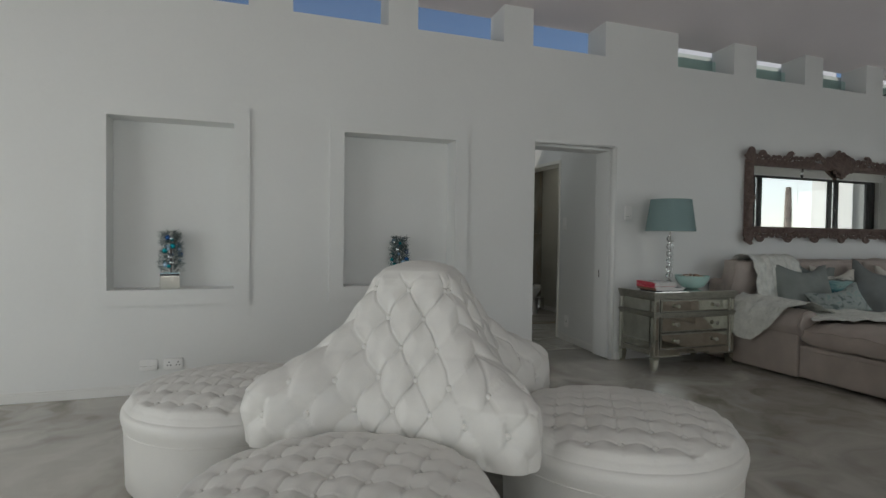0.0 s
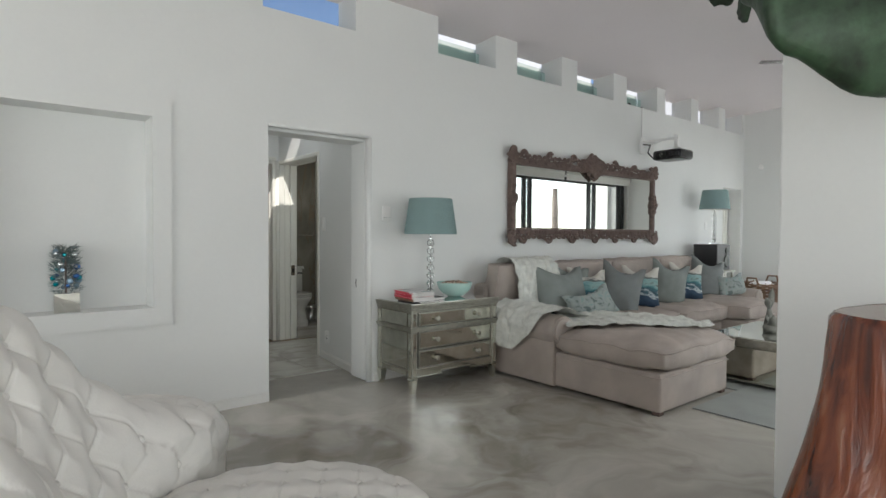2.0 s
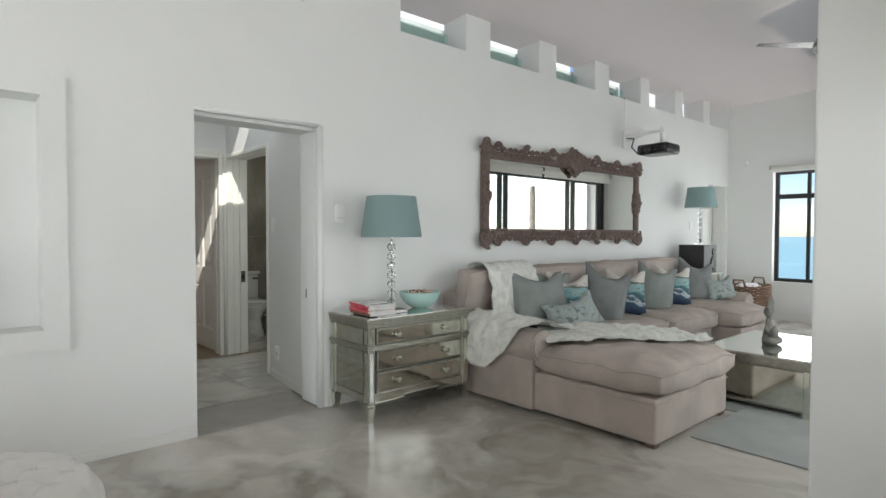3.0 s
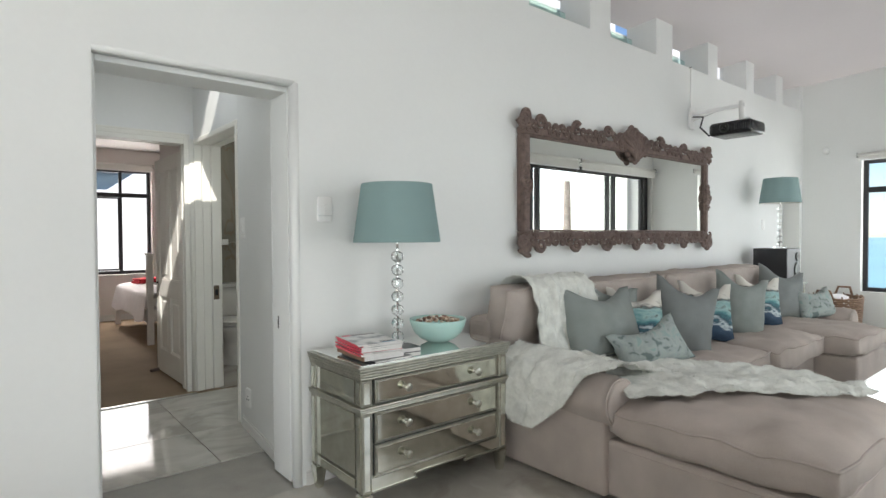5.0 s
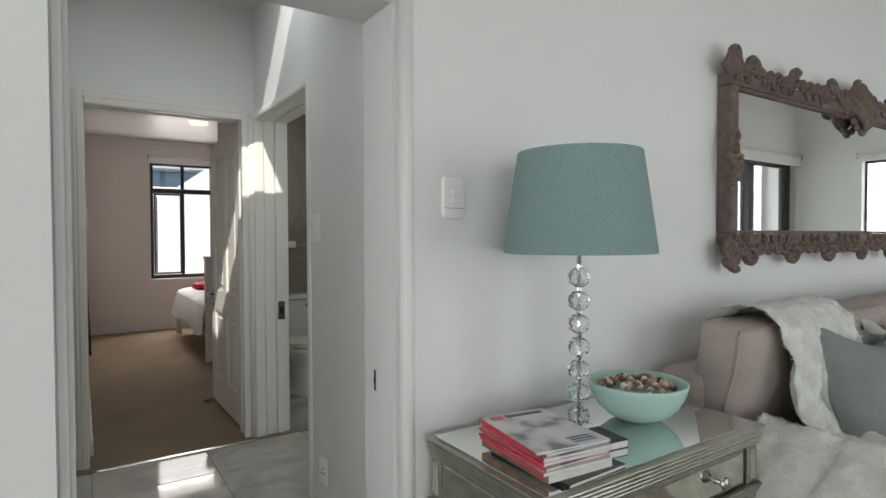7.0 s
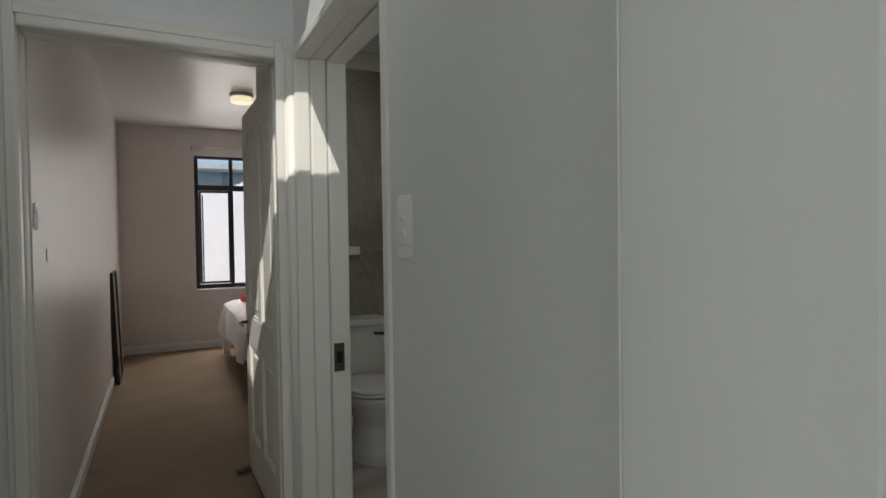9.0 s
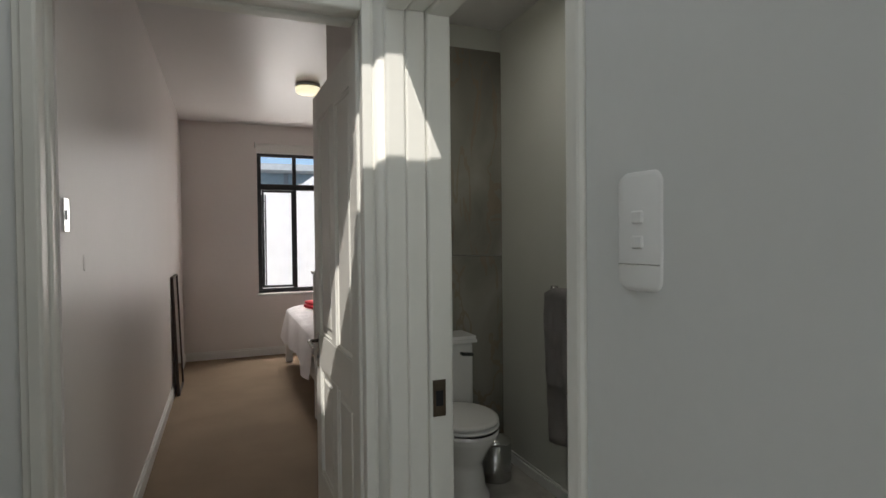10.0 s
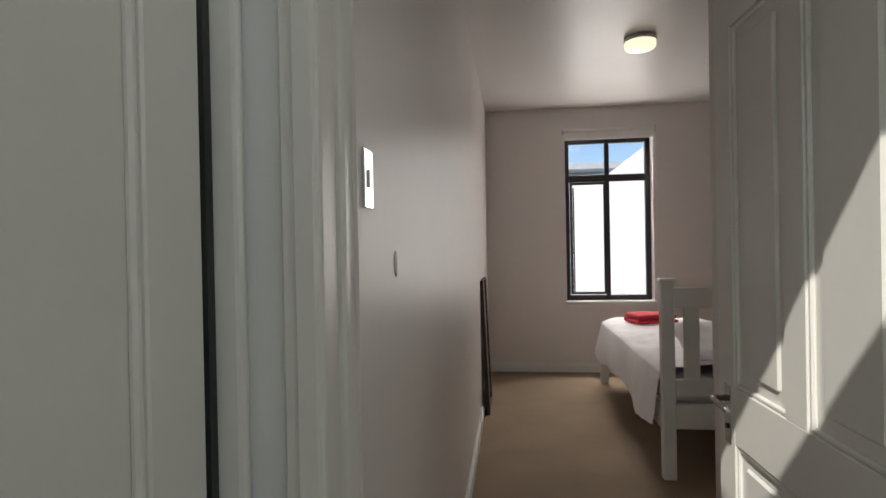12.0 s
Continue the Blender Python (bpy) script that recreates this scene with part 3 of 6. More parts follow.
def roller_blind(axis, at, a, b, z, drop, side, label):
    bl = thing("roller_blind", label, "blind")
    if axis == "x":
        part("tube", tube([(a, at, z), (b, at, z)], 0.026, 14), BLIND, bl, "", True)
        part("cloth", box(a + 0.015, b - 0.015, at + side * 0.02 - 0.001, at + side * 0.02 + 0.001, z - drop, z), BLIND, bl)
        part("bottom_bar", box(a + 0.012, b - 0.012, at + side * 0.02 - 0.007, at + side * 0.02 + 0.007, z - drop - 0.022, z - drop, 0.003, 1), WHITEPL, bl)
        for x in (a - 0.008, b):
            part("bracket", box(x, x + 0.008, at - 0.03, at + 0.035, z - 0.032, z + 0.032, 0.003, 1), STEEL, bl)
        part("pull_chain", tube([(b - 0.01, at - 0.02, z), (b - 0.01, at - 0.02, z - 0.55)], 0.0025, 5), WHITEPL, bl)
    else:
        part("tube", tube([(at, a, z), (at, b, z)], 0.026, 14), BLIND, bl, "", True)
        part("cloth", box(at - 0.021, at - 0.019, a + 0.015, b - 0.015, z - drop, z), BLIND, bl)
        part("bottom_bar", box(at - 0.027, at - 0.013, a + 0.012, b - 0.012, z - drop - 0.022, z - drop, 0.003, 1), WHITEPL, bl)
        for y in (a - 0.008, b):
            part("bracket", box(at - 0.03, at + 0.035, y, y + 0.008, z - 0.032, z + 0.032, 0.003, 1), STEEL, bl)


roller_blind("x", 12.545, 3.985, 4.885, 2.455, 0.07, -1, "off-white roller blind rolled up over the bedroom window")
roller_blind("y", FX - 0.035, 3.69, 4.61, 2.29, 0.05, -1, "off-white roller blind rolled up over the sea window")
roller_blind("x", GY + 0.045, 7.72, 9.20, 2.35, 0.10, 1, "off-white roller blind half rolled over the sliding window")
roller_blind("x", GY + 0.045, 9.24, 11.215, 2.35, 0.10, 1, "off-white roller blind half rolled over the sliding window")

# high openings: glass behind the nearer ones, a low roof outside
for k, (a, b) in enumerate(CLER):
    mt = CLEAR if k < 5 or k > 8 else AQUA
    h = TOP + 0.03 if k < 5 or k > 8 else SILL + 0.20
    pane = structure(f"window_{6 + k}", box(a - 0.01, b + 0.01, WY + 0.245, WY + 0.253, SILL + 0.001, h), mt, "fixed pane in a high opening under the ceiling")
    pane.visible_shadow = False
PARAPET = mat("grey_green_parapet", (0.55, 0.60, 0.57), 0.8, vary=0.1)
roof = tagged(new("house_roof"), "grey metal roof and parapet over the bedrooms", "roof")
part("roof_sheet", box(4.6, 9.2, 6.62, 12.9, 2.97, 3.06), ROOF, roof)
part("parapet", box(4.5, 8.60, WY + WT + 0.06, WY + WT + 0.16, 2.9, 3.235), PARAPET, roof)
part("upper_wall", box(5.6, 8.64, 6.40, 6.60, 2.0, 4.1), OUTWALL, roof, "white rendered wall in full sun")
part("upper_wall", box(8.64, 13.5, 5.95, 6.15, 2.62, 4.1), OUTWALL, roof, "white rendered wall in full sun")
part("parapet", box(-3.8, 3.0, WY + 0.9, WY + 1.05, 2.2, 2.9), OUTWALL, roof)

# far doorway with its slim door left ajar, and the space behind it
structure("wall_behind_doorway", box(10.3, 11.6, 6.6, 6.7, 0, 2.9), WALL, "plain wall behind the far doorway")
structure("ceiling_behind_doorway", box(10.3, 11.6, WY + WT, 6.7, 2.5, 2.6), CEIL, "plain ceiling behind the far doorway")
structure("floor_behind_doorway", box(10.2, 11.7, WY, 6.7, -0.2, -0.003), CEMENT, "cement floor behind the far doorway")
structure("wall_behind_doorway_side", boxes((10.2, 10.3, WY + WT, 6.7, 0, 2.6), (11.6, 11.7, WY + WT, 6.7, 0, 2.6)), WALL, "plain walls behind the far doorway")
panel_door("far_door", "grey-white painted door standing ajar in the far doorway", 0.60, 2.0, (FD0 + 0.03, WY + 0.07, 0.01), 14)

# neighbour's house behind the bedroom
nb = tagged(new("neighbour_house"), "white rendered neighbouring house with a glazed upper storey", "house")
part("wall", box(-6, 16, 25.0, 33.0, -0.3, 2.95), OUTWALL, nb)
part("roof", box(-6.3, 16.3, 24.3, 33.5, 3.62, 3.82), mat("grey_fascia", (0.50, 0.53, 0.55), 0.6), nb, "flat roof with a pale grey fascia")
PANE = mat("blue_grey_pane", (0.30, 0.38, 0.44), 0.12)
for k in range(15):
    wn = part("window", box(-5.9 + k * 1.45, -4.6 + k * 1.45, 25.30, 25.36, 2.95, 3.62), PANE, nb)
    part("frame", boxes((-4.6 + k * 1.45, -4.45 + k * 1.45, 25.22, 25.38, 2.95, 3.62)), mat("grey_frame", (0.22, 0.25, 0.28), 0.5) if k == 0 else bpy.data.materials["grey_frame"], wn)
yw = tagged(new("boundary_wall"), "tall white rendered wall across the yard", "wall")
part("panel", box(-6, 4.9, 16.0, 16.25, -0.3, 2.32), OUTWALL, yw)
part("panel", box(4.9, 14, 16.0, 16.25, -0.3, 2.36), OUTWALL, yw)
gab = tagged(new("garden_shed"), "small white gabled outbuilding behind the boundary wall", "shed")
bm = bmesh.new()
lo = [bm.verts.new(p) for p in ((5.0, 17.0, -0.3), (9.6, 17.0, -0.3), (9.6, 17.0, 2.5), (7.3, 17.0, 4.1), (5.0, 17.0, 2.4))]
hi = [bm.verts.new(v.co + Vector((0, 2.5, 0))) for v in lo]
bm.faces.new(lo)
bm.faces.new(hi[::-1])
for k in range(5):
    bm.faces.new((lo[k], hi[k], hi[(k + 1) % 5], lo[(k + 1) % 5]))
bmesh.ops.recalc_face_normals(bm, faces=bm.faces)
part("gable", bm, OUTWALL, gab)
TOTEM_Y = GY - 0.25
totem = tagged(obj("stone_post", grid(28, 30, lambda u, v: Vector((9.32 + 0.07 * (1 - 0.35 * v ** 3) * math.cos(2 * math.pi * u) * (1 + 0.1 * fbm((u * 3, v * 6, 0), 1)), TOTEM_Y + 0.07 * (1 - 0.35 * v ** 3) * math.sin(2 * math.pi * u) * (1 + 0.1 * fbm((u * 3, v * 6, 4), 1)), -0.25 + 2.35 * v)), True), mat("weathered_driftwood", (0.62, 0.52, 0.47), 0.9, vary=0.35, scale=8, bump=0.4), True), "weathered pale driftwood post standing on the terrace", "post")


# ---- wall plates ----
def rounded_plate(w, h, t, r):
    """Plate with round corners and a softened face, its back at y = 0."""
    bm = bmesh.new()
    rings = []
    for ins, y in ((0.0, 0.0), (0.0, -t * 0.55), (t * 0.18, -t * 0.88), (t * 0.5, -t)):
        ring = []
        for cx, cz, a0 in ((1, 1, 0), (-1, 1, 90), (-1, -1, 180), (1, -1, 270)):
            for k in range(6):
                a = radians(a0 + 18 * k)
                ring.append(bm.verts.new((cx * (w / 2 - r) + (r - ins) * math.cos(a), y, cz * (h / 2 - r) + (r - ins) * math.sin(a))))
        rings.append(ring)
    for a, b in zip(rings, rings[1:]):
        for k in range(24):
            bm.faces.new((a[k], a[(k + 1) % 24], b[(k + 1) % 24], b[k]))
    bm.faces.new(rings[-1])
    bm.faces.new(rings[0][::-1])
    bmesh.ops.recalc_face_normals(bm, faces=bm.faces)
    return bm


def wall_plate(name, label, category, m, w, h, kind):
    """White switch or socket plate; local x across, z up, facing -y."""
    e = thing(name, label, category)
    e.matrix_basis = m
    part("plate", rounded_plate(w, h, 0.012, 0.016), WHITEPL, e, "", True)
    if kind == "switch":
        for k in (0, 1):
            part("rocker", box(-0.009, 0.009, -0.017, -0.0121, 0.005 - 0.03 * k - 0.008 + 0.012, 0.005 - 0.03 * k + 0.008 + 0.012, 0.002, 1), WHITEPL, e)
        part("line", box(-w / 2 + 0.004, w / 2 - 0.004, -0.0128, -0.0121, -h / 2 + 0.032, -h / 2 + 0.0335), STEEL, e)
    else:
        for k in range(2 if w > 0.1 else 1):
            cx = (-0.03 + 0.06 * k) if w > 0.1 else 0
            for dx, dz in ((0, 0.014), (-0.011, -0.008), (0.011, -0.008)):
                part("pin_hole", tube([(cx + dx, -0.0135, dz), (cx + dx, -0.0121, dz)], 0.0045, 8), BLACK, e)
    return e


wall_plate("light_switch", "white two-lever light switch on the plastered wall", "switch", pose(4.16, WY, 1.445), 0.085, 0.135, "switch")
wall_plate("wall_socket", "white double wall socket with dark pin holes", "socket", pose(0.105, WY, 0.215), 0.135, 0.082, "socket")
wall_plate("light_switch", "white low switch plate beside the socket", "switch", pose(-0.06, WY, 0.215), 0.12, 0.082, "switch")
wall_plate("light_switch", "white light switch on the passage wall", "switch", pose(4.115, 6.30, 1.36, 0, 0, -84), 0.072, 0.145, "switch")
wall_plate("wall_socket", "white single socket low on the passage wall", "socket", pose(4.105, 6.21, 0.23, 0, 0, -84), 0.085, 0.13, "socket")
wall_plate("light_switch", "white switch on the far wall beside the lamp", "switch", pose(9.95, WY, 1.42), 0.08, 0.12, "switch")
cs = thing("chrome_switch", "chrome light switch on the satin bedroom wall", "switch")
part("plate", box(BX, BX + 0.006, 7.675, 7.730, 1.385, 1.485, 0.002, 2), CHROME, cs)
part("rocker", box(BX + 0.006, BX + 0.010, 7.695, 7.712, 1.42, 1.45, 0.001, 1), CHROME, cs)
sens = tagged(obj("alarm_sensor", lathe([(0.02, 0), (0.035, 0.01), (0.035, 0.06), (0.02, 0.08)], 12, Matrix.Translation((FX - 0.036, 4.95, 2.35))), WHITEPL, True), "small white alarm sensor on the end wall", "sensor")


# ---- living room things ----
def tuft(u, v, p, q, amp):
    """Deep-buttoned padding: a pit at each button, thin pleats between, amp on the pillows."""
    a, b = u / p + v / q, u / p - v / q
    da, db = abs(a - round(a)), abs(b - round(b))
    pit = math.sin(min(1.0, math.hypot(da, db) / 0.62) * math.pi / 2)
    pleat = min(1.0, min(da, db) / 0.045)
    return amp * (0.75 * pit + 0.25 * pleat)


def settee():
    e = thing("borne_settee", "round white leather borne settee with deep-buttoned back and four seats", "settee", (1.38, 3.15, 0), 13)
    prof = [(0.36, 0.76), (0.50, 0.78), (0.57, 0.76), (0.61, 0.71), (0.65, 0.62), (0.71, 0.48), (0.80, 0.35), (0.90, 0.275), (1.00, 0.21), (1.05, 0.16), (1.078, 0.09), (1.085, 0.0)]
    face = [(0.36, 0.44), (0.50, 0.41), (0.60, 0.37), (0.70, 0.32), (0.80, 0.27), (0.90, 0.22), (1.00, 0.175), (1.05, 0.135), (1.078, 0.08), (1.085, 0.0)]
    PW, PH = 0.16, 0.23
    def at(tab, z):
        for (z0, r0), (z1, r1) in zip(tab, tab[1:]):
            if z <= z1:
                k = (z - z0) / (z1 - z0)
                return r0 + (r1 - r0) * k
        return 0
    def f(u, v):
        th = 2 * math.pi * u
        z = 0.36 + 0.725 * (1 - (1 - v) ** 1.5)
        rr, rm = at(prof, z), at(face, z)
        c = abs(math.cos(2 * th))
        r = rm + (rr - rm) * c ** 5
        lat = r * math.sin((th % (math.pi / 2)) - math.pi / 4)
        top = max(0.0, min(1.0, (z - 0.97) / 0.06))
        d = tuft(lat, z - 0.04, PW, PH, 0.046) * (1 - top) + 0.034 * top
        k = min(1.0, (1.085 - z) / 0.05)
        r = max(0.0, r - 0.02 + d * max(0.0, k))
        return Vector((r * math.cos(th), r * math.sin(th), z + 0.25 * d * max(0, k)))
    bm = grid(640, 150, f, True)
    part("backrest", bm, LEATHER, e, "tall white buttoned leather back", True)
    button = None
    # buttons where pleats cross
    for k in range(4):
        for i in range(-5, 6):
            for j in range(4, 10):
                z, off = 0.04 + j * PH / 2, (i + 0.5 * (j % 2)) * PW
                rm, th = at(face, z), None
                for q in range(-280, 281):
                    w = q * 0.0027
                    r = rm + (at(prof, z) - rm) * abs(math.cos(2 * (w + math.pi / 4))) ** 5
                    if abs(r * math.sin(w) - off) < 0.0025:
                        th = w
                        break
                if th is None or z > 1.0:
                    continue
                th += math.pi / 4 + k * math.pi / 2
                r -= 0.013
                if button is None:
                    button = bpy.data.meshes.new("button")
                    bb = add_ball(bmesh.new(), (0, 0, 0), 0.0145, 2)
                    bb.to_mesh(button)
                    bb.free()
                    button.materials.append(LEATHER)
                ob = new("button", button)
                ob.parent = e
                ob.location = (r * math.cos(th), r * math.sin(th), z)
    def cap(u, v):
        th, r = 2 * math.pi * u, 0.50 * v
        x, y = r * math.cos(th), r * math.sin(th)
        dome = 0.055 * (1 - v ** 3)
        edge = 0.0 if v < 0.9 else -0.05 * ((v - 0.9) / 0.1) ** 2
        d = tuft(x + 0.03, y, 0.17, 0.17, 0.027) * (1 if v < 0.93 else 0.6)
        return Vector((x, y, 0.40 + dome + edge + d))
    for k, ang in enumerate((45, 135, 225, 315)):
        reach = (0.93, 0.96, 0.93, 0.89)[k]
        m = pose(reach * math.cos(radians(ang)), reach * math.sin(radians(ang)), 0)
        s = part("seat", shift(lathe([(0.478, 0.02), (0.486, 0.03), (0.490, 0.16), (0.494, 0.29), (0.503, 0.32), (0.507, 0.345), (0.504, 0.368), (0.494, 0.385)], 64), m), LEATHER, e, "round white leather seat", True)
        part("cushion", shift(grid(220, 84, cap, True), m), LEATHER, s, "deep-buttoned white leather seat top", True)
        pts = [Vector((0.4945 * math.cos(t), 0.4945 * math.sin(t), 0.292)) for t in [2 * math.pi * i / 48 for i in range(49)]]
        part("piping", shift(tube(pts, 0.0035, 6), m), LEATHER, s, "", True)
        for i in range(-6, 7):
            for j in range(-6, 7):
                x, y = (i + j) * 0.085 - 0.03, (i - j) * 0.085
                if math.hypot(x, y) < 0.44:
                    ob = new("button", button)
                    ob.parent = s
                    ob.location = (m @ Vector((x, y, 0)))[0:2] + (0.40 + 0.055 * (1 - (math.hypot(x, y) / 0.5) ** 3) + 0.004,)


settee()


def trunk_plinth():
    """Red-brown tree stump, flared at the roots, with a flat sawn top."""
    m = mat("varnished_red_wood", (0.16, 0.04, 0.02), 0.22, vary=0.5, scale=4, bump=0.3, fine=40, coat=0.4)
    n, l, b = nodes_of(m)
    tc, mp, wv = n.new("ShaderNodeTexCoord"), n.new("ShaderNodeMapping"), n.new("ShaderNodeTexNoise")
    mp.inputs["Scale"].default_value = (9, 9, 1.1)
    wv.inputs["Scale"].default_value, wv.inputs["Detail"].default_value, wv.inputs["Distortion"].default_value = 2.2, 7, 0.7
    l.new(tc.outputs["Object"], mp.inputs[0])
    l.new(mp.outputs[0], wv.inputs["Vector"])
    ramp_color(m, wv.outputs[0], [(0.30, (0.030, 0.010, 0.007)), (0.46, (0.12, 0.028, 0.013)), (0.60, (0.21, 0.055, 0.022)), (0.72, (0.25, 0.10, 0.05))])
    bump_from(m, wv.outputs[0], 0.5, 0.02)
    top = mat("sawn_wood_top", (0.22, 0.10, 0.05), 0.25, vary=0.4, scale=12, bump=0.2, coat=0.3)
    e = thing("tree_stump", "varnished red-brown tree stump used as a plinth", "stump", (3.83, 1.50, 0))
    def f(u, v):
        th = 2 * math.pi * u
        r = 0.325 + 0.08 * (1 - v) + 0.25 * (1 - v) ** 3.2
        r *= 1 + 0.07 * math.sin(3 * th + 0.6) + 0.05 * math.sin(5 * th + 2 + 1.5 * v) * (1.4 - v) + 0.035 * fbm((math.cos(th) * 2, math.sin(th) * 2, v * 1.5), 1.5)
        if v > 0.985:
            r -= 0.012
        return Vector((r * math.cos(th), r * math.sin(th), 1.02 * v))
    part("trunk", grid(96, 60, f, True), m, e, "", True)
    rim = [f(i / 96, 1.0) + Vector((0, 0, -0.001)) for i in range(96)]
    bm = bmesh.new()
    bm.faces.new([bm.verts.new(p) for p in rim])
    part("sawn_top", bm, top, e, "flat sawn top showing the grain")


trunk_plinth()


def whale():
    """Green bronze whale with a calf on its back, on a rod; lies along the stump's upper air, tail towards the wall."""
    cow, calf = bmesh.new(), bmesh.new()
    made = [cow]
    def body(path, prof, squash, bellies=0.0):
        pts = [Vector(p) for p in path]
        rings = []
        n, seg = 40, 28
        def bez(t):
            k = t * (len(pts) - 1)
            i = min(int(k), len(pts) - 2)
            w = k - i
            p0, p1, p2, p3 = pts[max(i - 1, 0)], pts[i], pts[i + 1], pts[min(i + 2, len(pts) - 1)]
            return 0.5 * ((2 * p1) + (-p0 + p2) * w + (2 * p0 - 5 * p1 + 4 * p2 - p3) * w * w + (-p0 + 3 * p1 - 3 * p2 + p3) * w ** 3)
        for a in range(n + 1):
            t = a / n
            p = bez(t)
            d = (bez(min(1, t + 0.02)) - bez(max(0, t - 0.02))).normalized()
            sx = d.cross(Vector((0, 0, 1))).normalized()
            up = sx.cross(d)
            k = t * (len(prof) - 1)
            i = min(int(k), len(prof) - 2)
            w = k - i
            w = w * w * (3 - 2 * w)
            r = prof[i] * (1 - w) + prof[i + 1] * w
            ring = []
            for b in range(seg):
                q = 2 * math.pi * b / seg
                g = 1.0 + (0.03 * math.sin(22 * q) if (math.sin(q) < -0.1 and t > 0.45) else 0) * bellies
                ring.append(made[0].verts.new(p + (sx * math.cos(q) * squash + up * math.sin(q)) * r * g))
            rings.append(ring)
        for a, b in zip(rings, rings[1:]):
            for k in range(seg):
                made[0].faces.new((a[k], a[(k + 1) % seg], b[(k + 1) % seg], b[k]))
        made[0].faces.new(rings[0][::-1])
        made[0].faces.new(rings[-1])
    def fluke(c, d, side, size):
        """Tail or flipper blade from c, running along d and bent to side."""
        c, d, side = Vector(c), Vector(d).normalized(), Vector(side).normalized()
        up = d.cross(side).normalized()
        outl = []
        for i in range(15):
            t = i / 14
            ctr = c + side * size * t + d * size * (0.55 * t - 0.35 * t * t)
            wd = size * 0.40 * (1 - t) ** 0.6 * (1 + 0.55 * math.sin(3 * t)) * (1 + 0.07 * math.sin(26 * t)) + 0.004
            th = size * 0.05 * (1 - t) + 0.003
            outl.append([made[0].verts.new(ctr + d * wd * a + up * th * b) for a, b in ((1, 0), (0.3, 1), (-0.7, 0.5), (-1, 0), (-0.7, -0.5), (0.3, -1))])
        for a, b in zip(outl, outl[1:]):
            for k in range(6):
                made[0].faces.new((a[k], a[(k + 1) % 6], b[(k + 1) % 6], b[k]))
        made[0].faces.new(outl[0])
        made[0].faces.new(outl[-1])
    # cow
    body([(4.11, 2.40, 2.38), (4.06, 2.30, 2.31), (4.00, 2.06, 2.16), (3.95, 1.78, 2.03), (3.95, 1.42, 2.02), (3.99, 1.08, 2.08), (4.02, 0.86, 2.16)], [0.024, 0.075, 0.20, 0.272, 0.29, 0.20, 0.04], 0.85, 1.0)
    fluke((4.11, 2.40, 2.38), (0.5, 0.5, -0.45), (-0.45, 0.50, 0.55), 0.26)
    fluke((4.11, 2.40, 2.38), (0.5, 0.45, 0.75), (-0.70, 0.55, -0.22), 0.26)
    fluke((4.10, 2.37, 2.36), (0.3, 0.5, -0.4), (0.1, -0.1, -0.9), 0.14)
    fluke((3.80, 1.52, 1.92), (0.1, -0.4, -0.6), (-0.75, -0.3, -0.6), 0.32)
    # calf
    made[0] = calf
    body([(4.14, 2.36, 2.38), (4.14, 2.17, 2.43), (4.12, 1.95, 2.47), (4.10, 1.70, 2.50), (4.08, 1.45, 2.56), (4.07, 1.30, 2.60)], [0.02, 0.06, 0.10, 0.12, 0.09, 0.02], 0.8, 0.6)
    fluke((4.03, 1.95, 2.36), (0, 0.5, -0.5), (-0.6, -0.2, -0.6), 0.16)
    # the tail swings forward of the plinth, towards the room
    hub = Vector((1.20, 1.05, 1.25))
    for v in [*cow.verts, *calf.verts]:
        t = max(0.0, min(1.0, (v.co.y - 1.45) / 0.75))
        v.co = hub + (v.co - hub) * (1 - 0.26 * t)
        v.co += Vector((0, 0, 0.012)) * fbm(v.co, 6.0)
    for b in (cow, calf):
        bmesh.ops.recalc_face_normals(b, faces=b.faces)
    n = mat("green_patina_bronze", (0.028, 0.060, 0.030), 0.5, 0.15, vary=0.75, scale=7, bump=0.7, fine=38)
    e = thing("whale_sculpture", "green patinated bronze whale with its calf on a rod", "sculpture", (3.90, 1.50, 1.022))
    me_at = Matrix.Translation((-3.90 + 0.07, -1.50 - 0.05, -1.022))
    part("whale", shift(cow, me_at), n, e, "", True)
    part("calf", shift(calf, me_at), n, e, "", True)
    part("rod", tube([(0, 0.02, 0.02), (0, 0.02, 0.80)], 0.022, 10), DARKBRONZE, e, "dark metal rod", True)
    part("base", lathe([(0.10, 0), (0.11, 0.01), (0.07, 0.03), (0.03, 0.05)], 20), DARKBRONZE, e, "dark metal foot", True)


whale()


